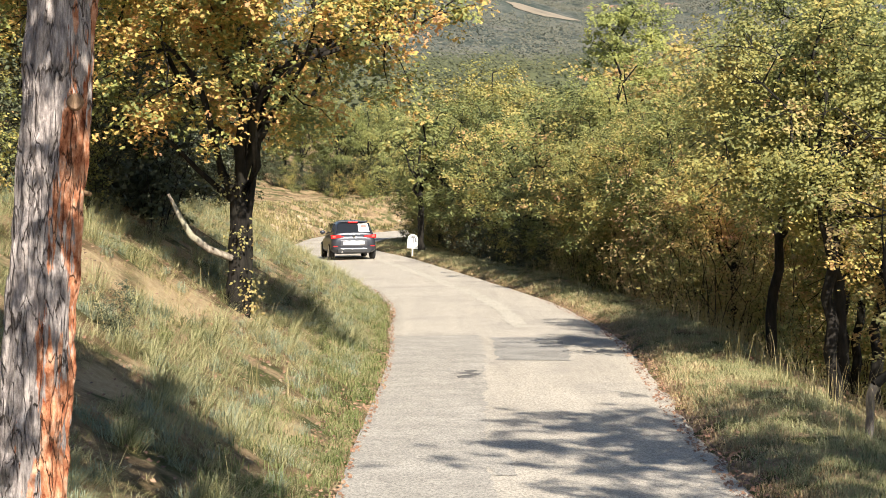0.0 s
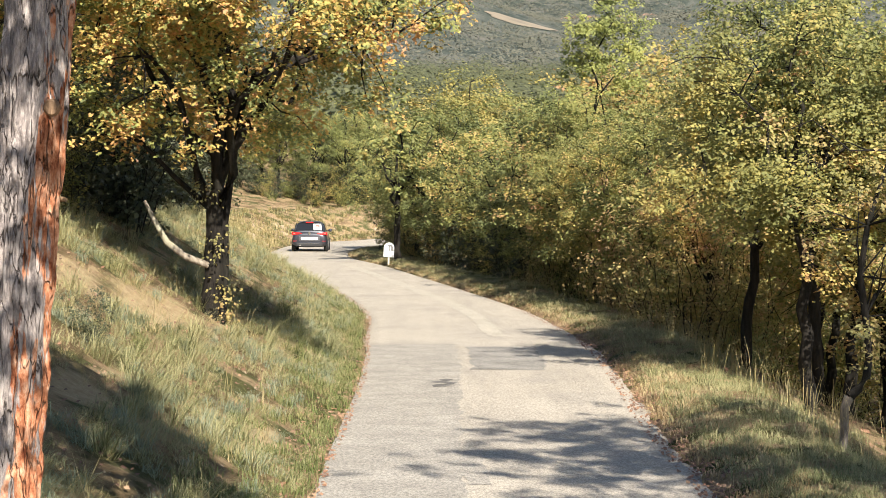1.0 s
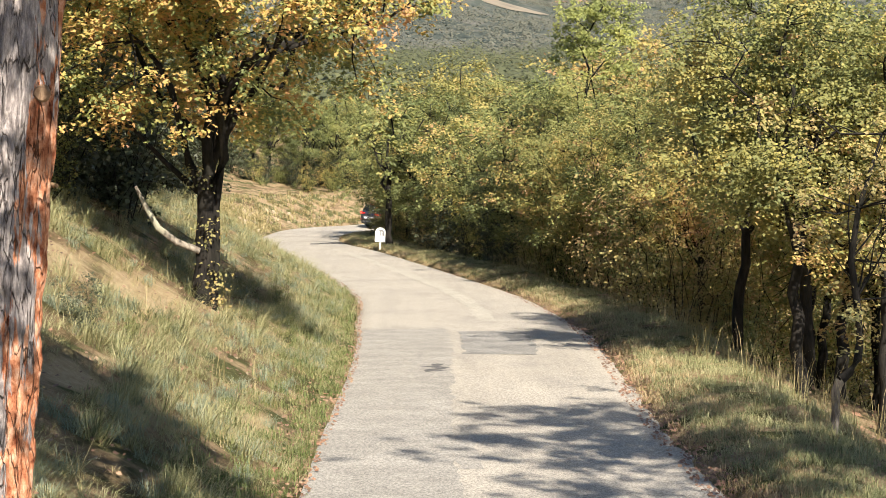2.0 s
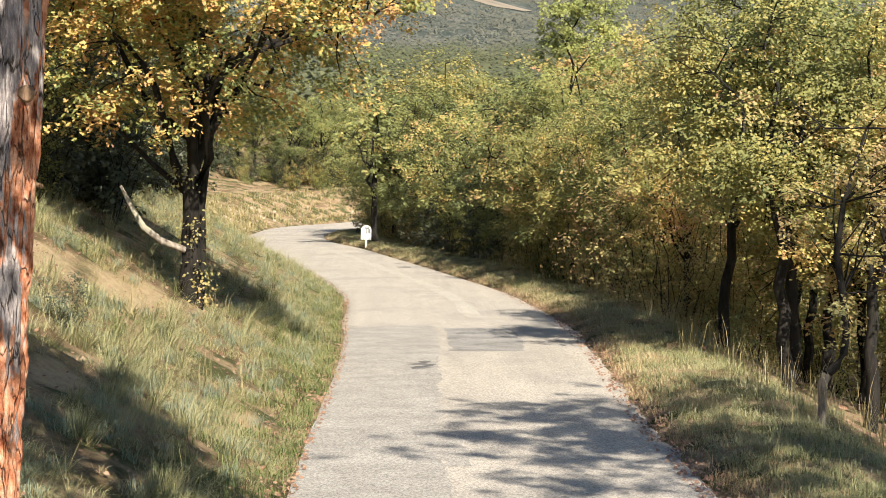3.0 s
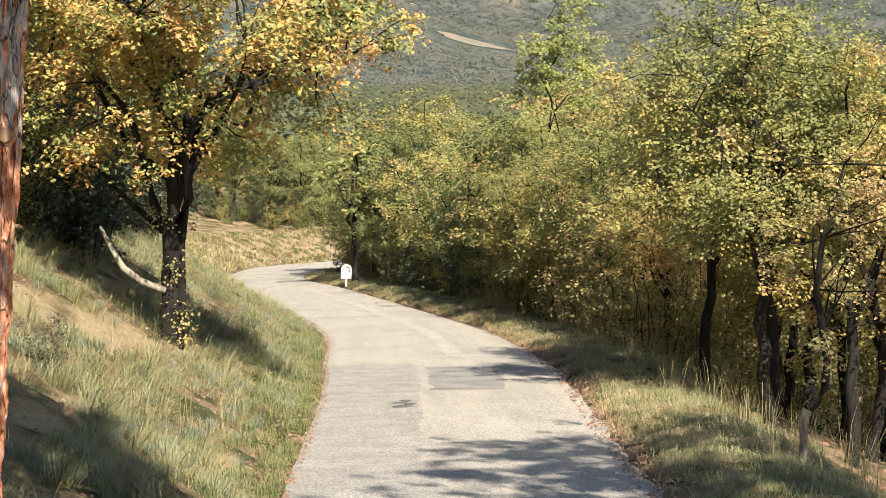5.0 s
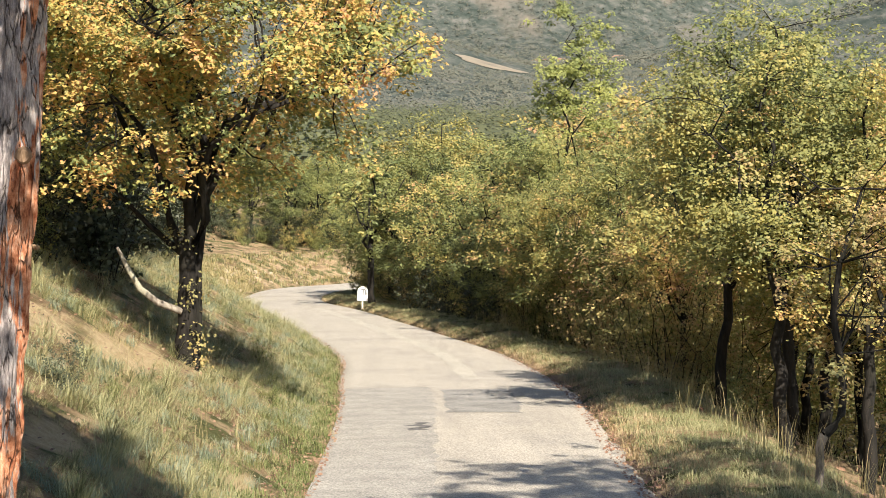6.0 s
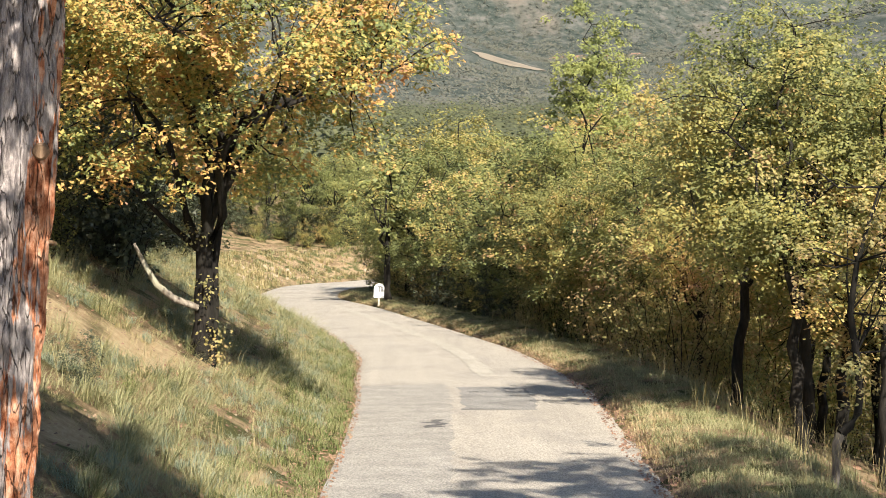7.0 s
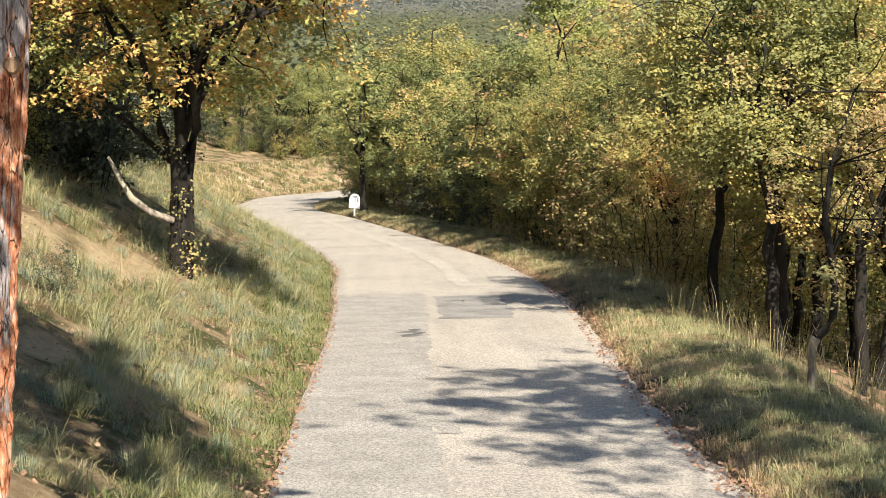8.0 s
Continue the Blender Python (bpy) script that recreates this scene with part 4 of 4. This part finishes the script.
M_FAR_WOOD = leaf_material("far_wood_leaves", [(0.2, (0.045, 0.07, 0.022)), (0.5, (0.1, 0.125, 0.04)), (0.75, (0.18, 0.17, 0.05)), (0.95, (0.26, 0.15, 0.06))], 0.06, 0.25, gain=0.55)
# scrub greens pulled towards grey, so the colour itself carries the haze
M_HAZY_SCRUB = leaf_material("hazy_scrub_leaves", [(0.2, (0.075, 0.09, 0.065)), (0.6, (0.11, 0.125, 0.09)), (0.95, (0.15, 0.155, 0.115))], 0.01, 0.15, vary=0.28, gain=0.5)
lumps("far_wood", fan(1900, 150, 620, 0.28, 61, 1.2), 4.2, 0.8, 75, M_FAR_WOOD, "woods of turning oaks below the road", 62)
lumps("hill_scrub", fan(11000, 560, 2100, 0.27, 63, 1.1), 2.3, 1.0, 16, M_HAZY_SCRUB, "scrub and low trees on the hills", 64)
lumps("mountain_scrub", fan(12000, 2000, 4000, 0.28, 65), 4.2, 2.6, 10, M_HAZY_SCRUB, "woods on the far mountainside", 66)


def field(x, y, rx, ry, label):
    th = np.linspace(0, 2 * np.pi, 28, endpoint=False)
    rr = np.linspace(0.05, 1, 9)[:, None]
    rag = 1 + 0.12 * np.sin(3 * th + 1) + 0.07 * np.sin(7 * th)
    X, Y = x + rx * rr * (np.cos(th) * rag)[None], y + ry * rr * (np.sin(th) * rag)[None]
    Z = ground_z(X.ravel(), Y.ravel()) + 0.4
    cols = 28
    i = (np.arange(8)[:, None] * cols + np.arange(cols)[None])
    j = (np.arange(8)[:, None] * cols + (np.arange(cols)[None] + 1) % cols)
    f = np.stack([i, j, j + cols, i + cols], -1).reshape(-1, 4)
    ob = finish("field", mesh_of("field", np.stack([X.ravel(), Y.ravel(), Z], 1), f), plain("stubble", (0.24, 0.195, 0.135), 0.95, 0, 0.2, 0.05), smooth=True)
    tagged(ob, label, "field", kind="structure")


for spot in FIELDS:
    field(*spot)


def build_houses():
    r = np.random.default_rng(9)
    wall, tile = plain("pale_render", (0.62, 0.56, 0.48), 0.9), plain("clay_roof", (0.36, 0.2, 0.13), 0.9)
    for i in range(14):
        x, y = r.uniform(185, 280), r.uniform(2250, 2600)
        z = float(ground_z(x, y)[0])
        root = new("house")
        w, d, h = r.uniform(4, 8), r.uniform(4, 6), r.uniform(4, 6.5)
        bm = bmesh.new()
        box(bm, (-w, -d, -3), (w, d, h))
        part("wall", bm, wall, root)
        bm = bmesh.new()
        slab(bm, [(-w - 0.4, h), (w + 0.4, h), (0, h + 2.6)], -d - 0.4, d + 0.4)
        part("roof", bm, tile, root)
        for k in (-0.5, 0.5):
            bm = bmesh.new()
            box(bm, (k * w - 0.6, -d - 0.1, h * 0.4), (k * w + 0.6, -d + 0.1, h * 0.75))
            part("window", bm, plain("dark_pane", (0.05, 0.06, 0.08), 0.2), root)
        root.matrix_basis = pose(x, y, z, 0, 0, r.uniform(-40, 40))
        tagged(root, "pale rendered village house with tiled roof", "house", "village in the valley")


build_houses()


# ================= car =================
def loft(bm, sections, n=28):
    """A closed skin through rounded sections (y, half width, z low, z high, squareness, top pull-in)."""
    rings = []
    for y, w, z0, z1, sq, pull in sections:
        ring = []
        for i in range(n):
            a = 2 * math.pi * i / n
            c, s = math.cos(a), math.sin(a)
            x = w * math.copysign(abs(c) ** (2 / sq), c)
            z = (z0 + z1) / 2 + (z1 - z0) / 2 * math.copysign(abs(s) ** (2 / sq), s)
            u = (z - z0) / (z1 - z0)
            ring.append(bm.verts.new((x * (1 - pull * max(0.0, u - 0.35) / 0.65), y, z)))
        rings.append(ring)
    for a, b in zip(rings, rings[1:]):
        for i in range(n):
            j = (i + 1) % n
            bm.faces.new((a[i], a[j], b[j], b[i]))
    bm.faces.new(rings[0])
    bm.faces.new(rings[-1][::-1])
    bmesh.ops.recalc_face_normals(bm, faces=bm.faces)


def glow(name, color, strength):
    n = Nodes(name)
    n.b.inputs["Emission Color"].default_value = (*color, 1)
    n.b.inputs["Emission Strength"].default_value = strength
    return n.set(tuple(c * 0.6 for c in color), 0.25)


def quad_plate(bm, corners, thick, normal):
    """A thin plate on four corners, thickened along the normal."""
    nv = Vector(normal).normalized() * thick
    a = [bm.verts.new(Vector(c) + nv) for c in corners]
    b = [bm.verts.new(Vector(c) - nv) for c in corners]
    bm.faces.new(a)
    bm.faces.new(b[::-1])
    for i in range(len(a)):
        j = (i + 1) % len(a)
        bm.faces.new((a[j], a[i], b[i], b[j]))
    bmesh.ops.recalc_face_normals(bm, faces=bm.faces)


def build_car():
    root = new("car")
    n = Nodes("grey_car_paint")
    n.b.inputs["Coat Weight"].default_value, n.b.inputs["Coat Roughness"].default_value = 0.4, 0.12
    paint = n.set(n.ramp(n.noise(30.0), [(0.3, (0.032, 0.035, 0.046)), (0.7, (0.038, 0.042, 0.054))]), 0.4, 0.25)
    glass = plain("tinted_glass", (0.015, 0.017, 0.02), 0.06, 0, 0.1, 3)
    black, rubber = plain("black_plastic", (0.02, 0.02, 0.022), 0.6), plain("tyre_rubber", (0.018, 0.018, 0.018), 0.85)
    alloy, white = plain("alloy", (0.5, 0.5, 0.52), 0.3, 0.9), plain("white_vinyl", (0.8, 0.79, 0.78), 0.5)
    red, chrome = glow("lit_tail_light", (0.8, 0.02, 0.02), 0.5), plain("chrome", (0.7, 0.7, 0.72), 0.15, 1.0)
    bm = bmesh.new()
    loft(bm, [(-2.02, 0.70, 0.36, 0.80, 3.2, 0.05), (-1.98, 0.80, 0.28, 0.93, 3.6, 0.08), (-1.80, 0.86, 0.22, 0.98, 4, 0.09), (-1.2, 0.875, 0.2, 0.99, 4.5, 0.09),
              (0, 0.875, 0.2, 0.96, 4.5, 0.09), (0.9, 0.875, 0.2, 0.93, 4.5, 0.1), (1.5, 0.86, 0.22, 0.86, 4, 0.12), (1.88, 0.78, 0.26, 0.74, 3.5, 0.15), (2.03, 0.6, 0.32, 0.62, 3, 0.15)])
    loft(bm, [(-1.98, 0.74, 0.80, 0.97, 3, 0.1), (-1.86, 0.76, 0.8, 1.12, 3.2, 0.15), (-1.66, 0.77, 0.8, 1.38, 3.6, 0.24), (-1.3, 0.77, 0.8, 1.45, 4, 0.26), (-0.4, 0.77, 0.8, 1.47, 4, 0.26),
              (0.25, 0.77, 0.8, 1.40, 4, 0.26), (0.75, 0.77, 0.8, 1.10, 3.4, 0.2), (1.05, 0.76, 0.8, 0.95, 3, 0.1)])
    body = part("body", bm, paint, root, "dark grey metallic bodywork", True)
    bm = bmesh.new()
    quad_plate(bm, [(-0.56, -1.72, 1.36), (0.56, -1.72, 1.36), (0.66, -1.93, 1.0), (-0.66, -1.93, 1.0)], 0.02, (0, -1, 0.55))
    window = part("rear_window", bm, glass, root, "tinted rear window")
    bm = bmesh.new()
    quad_plate(bm, [(0.18, -1.765, 1.335), (0.54, -1.765, 1.335), (0.6, -1.94, 1.04), (0.2, -1.94, 1.04)], 0.016, (0, -1, 0.55))
    part("number_panel", bm, white, window, "white competition panel on the window")
    bm = bmesh.new()
    quad_plate(bm, [(0.28, -1.812, 1.29), (0.48, -1.812, 1.29), (0.5, -1.862, 1.2), (0.28, -1.862, 1.2)], 0.012, (0, -1, 0.55))
    part("panel_print", bm, plain("red_print", (0.6, 0.12, 0.1), 0.5), window, "faded red print")
    for s in (-1, 1):
        bm = bmesh.new()
        quad_plate(bm, [(s * 0.745, -1.3, 1.03), (s * 0.745, 0.7, 1.0), (s * 0.655, 0.2, 1.33), (s * 0.64, -1.25, 1.35)], 0.03, (s, 0, 0.3))
        part("side_window", bm, glass, root, "tinted side windows")
        bm = bmesh.new()
        quad_plate(bm, [(s * 0.84, -1.90, 0.80), (s * 0.84, -1.90, 0.94), (s * 0.5, -1.99, 0.92), (s * 0.36, -2.0, 0.88), (s * 0.5, -2.0, 0.84)], 0.035, (s * 0.25, -1, 0.1))
        light = part("tail_light", bm, red, root, "lit red tail light")
        bm = bmesh.new()
        quad_plate(bm, [(s * 0.78, -1.945, 0.845), (s * 0.78, -1.945, 0.9), (s * 0.68, -1.968, 0.9), (s * 0.68, -1.968, 0.845)], 0.04, (s * 0.25, -1, 0.1))
        part("brake_bulb", bm, glow("brake_bulb", (1.0, 0.06, 0.04), 2.5), light, "bright brake light")
        bm = bmesh.new()
        quad_plate(bm, [(s * 0.78, -1.985, 0.5), (s * 0.78, -1.985, 0.53), (s * 0.62, -2.02, 0.53), (s * 0.62, -2.02, 0.5)], 0.015, (s * 0.2, -1, 0))
        part("reflector", bm, plain("red_reflector", (0.5, 0.03, 0.03), 0.3), root, "red reflector")
        bm = bmesh.new()
        bmesh.ops.create_icosphere(bm, subdivisions=2, radius=1, matrix=Matrix.Translation((s * 0.91, 0.45, 1.0)) @ Matrix.Diagonal((0.11, 0.06, 0.075, 1)))
        mirror = part("wing_mirror", bm, paint, root, "", True)
        bm = bmesh.new()
        box(bm, (min(s * 0.72, s * 0.88), 0.42, 0.95), (max(s * 0.72, s * 0.88), 0.5, 0.98), 0.008)
        part("mirror_arm", bm, black, mirror)
        for y in (-1.28, 1.28):
            bm = bmesh.new()
            turn = Euler((0, radians(90), 0)).to_matrix().to_4x4()
            bmesh.ops.create_cone(bm, cap_ends=True, segments=28, radius1=0.315, radius2=0.315, depth=0.2, matrix=turn)
            bmesh.ops.bevel(bm, geom=[e for e in bm.edges if len(e.link_faces) == 2 and e.calc_face_angle(0) > 1], offset=0.03, segments=2, affect="EDGES")
            wheel = part("wheel", bm, rubber, root, "black tyre", True)
            wheel.location = (s * 0.775, y, 0.315)
            bm = bmesh.new()
            bmesh.ops.create_cone(bm, cap_ends=True, segments=24, radius1=0.215, radius2=0.215, depth=0.03, matrix=Matrix.Translation((s * 0.095, 0, 0)) @ turn)
            part("rim", bm, alloy, wheel, "alloy rim")
    parts = [("number_plate", (-0.4, -2.055, 0.57), (0.4, -2.01, 0.69), white, "blank white plate"),
             ("bumper_insert", (-0.62, -2.035, 0.28), (0.62, -1.97, 0.40), black, "black lower bumper"),
             ("bumper_trim", (-0.5, -2.05, 0.405), (0.5, -2.0, 0.425), chrome, "chrome strip"),
             ("high_brake_light", (-0.17, -1.80, 1.385), (0.17, -1.70, 1.43), red, "lit high brake light"),
             ("spoiler", (-0.55, -1.76, 1.405), (0.55, -1.45, 1.45), paint, ""),
             # reflection round the number plate, painted as a raised plate of lighter grey
             ("tailgate_sheen", (-0.5, -2.035, 0.52), (0.5, -1.98, 0.73), plain("pale_bumper_sheen", (0.1, 0.1, 0.11), 0.3, 0.3), "lighter plate standing for the sheen on the tailgate"),
             ("aerial", (-0.02, -1.2, 1.45), (0.02, -1.1, 1.53), black, "")]
    for name, lo, hi, m, label in parts:
        bm = bmesh.new()
        box(bm, lo, hi, 0.008)
        part(name, bm, m, root, label)
    bm = bmesh.new()
    bmesh.ops.create_cone(bm, cap_ends=True, segments=20, radius1=0.06, radius2=0.06, depth=0.03, matrix=Matrix.Translation((0, -2.0, 0.88)) @ Euler((radians(90), 0, 0)).to_matrix().to_4x4())
    part("badge", bm, chrome, root, "round chrome badge")
    for s in (-0.45,):
        bm = bmesh.new()
        bmesh.ops.create_cone(bm, cap_ends=True, segments=16, radius1=0.035, radius2=0.035, depth=0.12, matrix=Matrix.Translation((s, -2.0, 0.3)) @ Euler((radians(90), 0, 0)).to_matrix().to_4x4())
        part("exhaust", bm, chrome, root, "exhaust pipe")
    return tagged(root, "dark grey hatchback driving away with brake lights lit", "car")


car = build_car()


def motions():
    """The car drives down the road and away round the bend."""
    rows = []
    for t, x, y, turn in ((0.0, -3.65, 76.0, 9.5), (0.5, -4.85, 87.5, 3.5), (1.0, -5.3, 97.2, 0.5), (1.3, -5.0, 103.2, -5), (1.5, -4.25, 106.8, -13), (1.7, -3.1, 110.0, -24),
                          (2.0, -0.9, 113.2, -46), (2.4, 3.6, 115.9, -72), (2.8, 8.6, 116.8, -88), (4.0, 24.0, 115.3, -97), (6.0, 48.0, 110.0, -101), (8.0, 70.0, 107.0, -98)):
        slope = -math.degrees(math.atan(0.105 if y < 111 else 0.06)) * math.cos(radians(turn))
        rows.append((t, pose(x, y, float(road_z(y)) + 0.025, slope, 0, turn)))
    walk(car, rows)


motions()
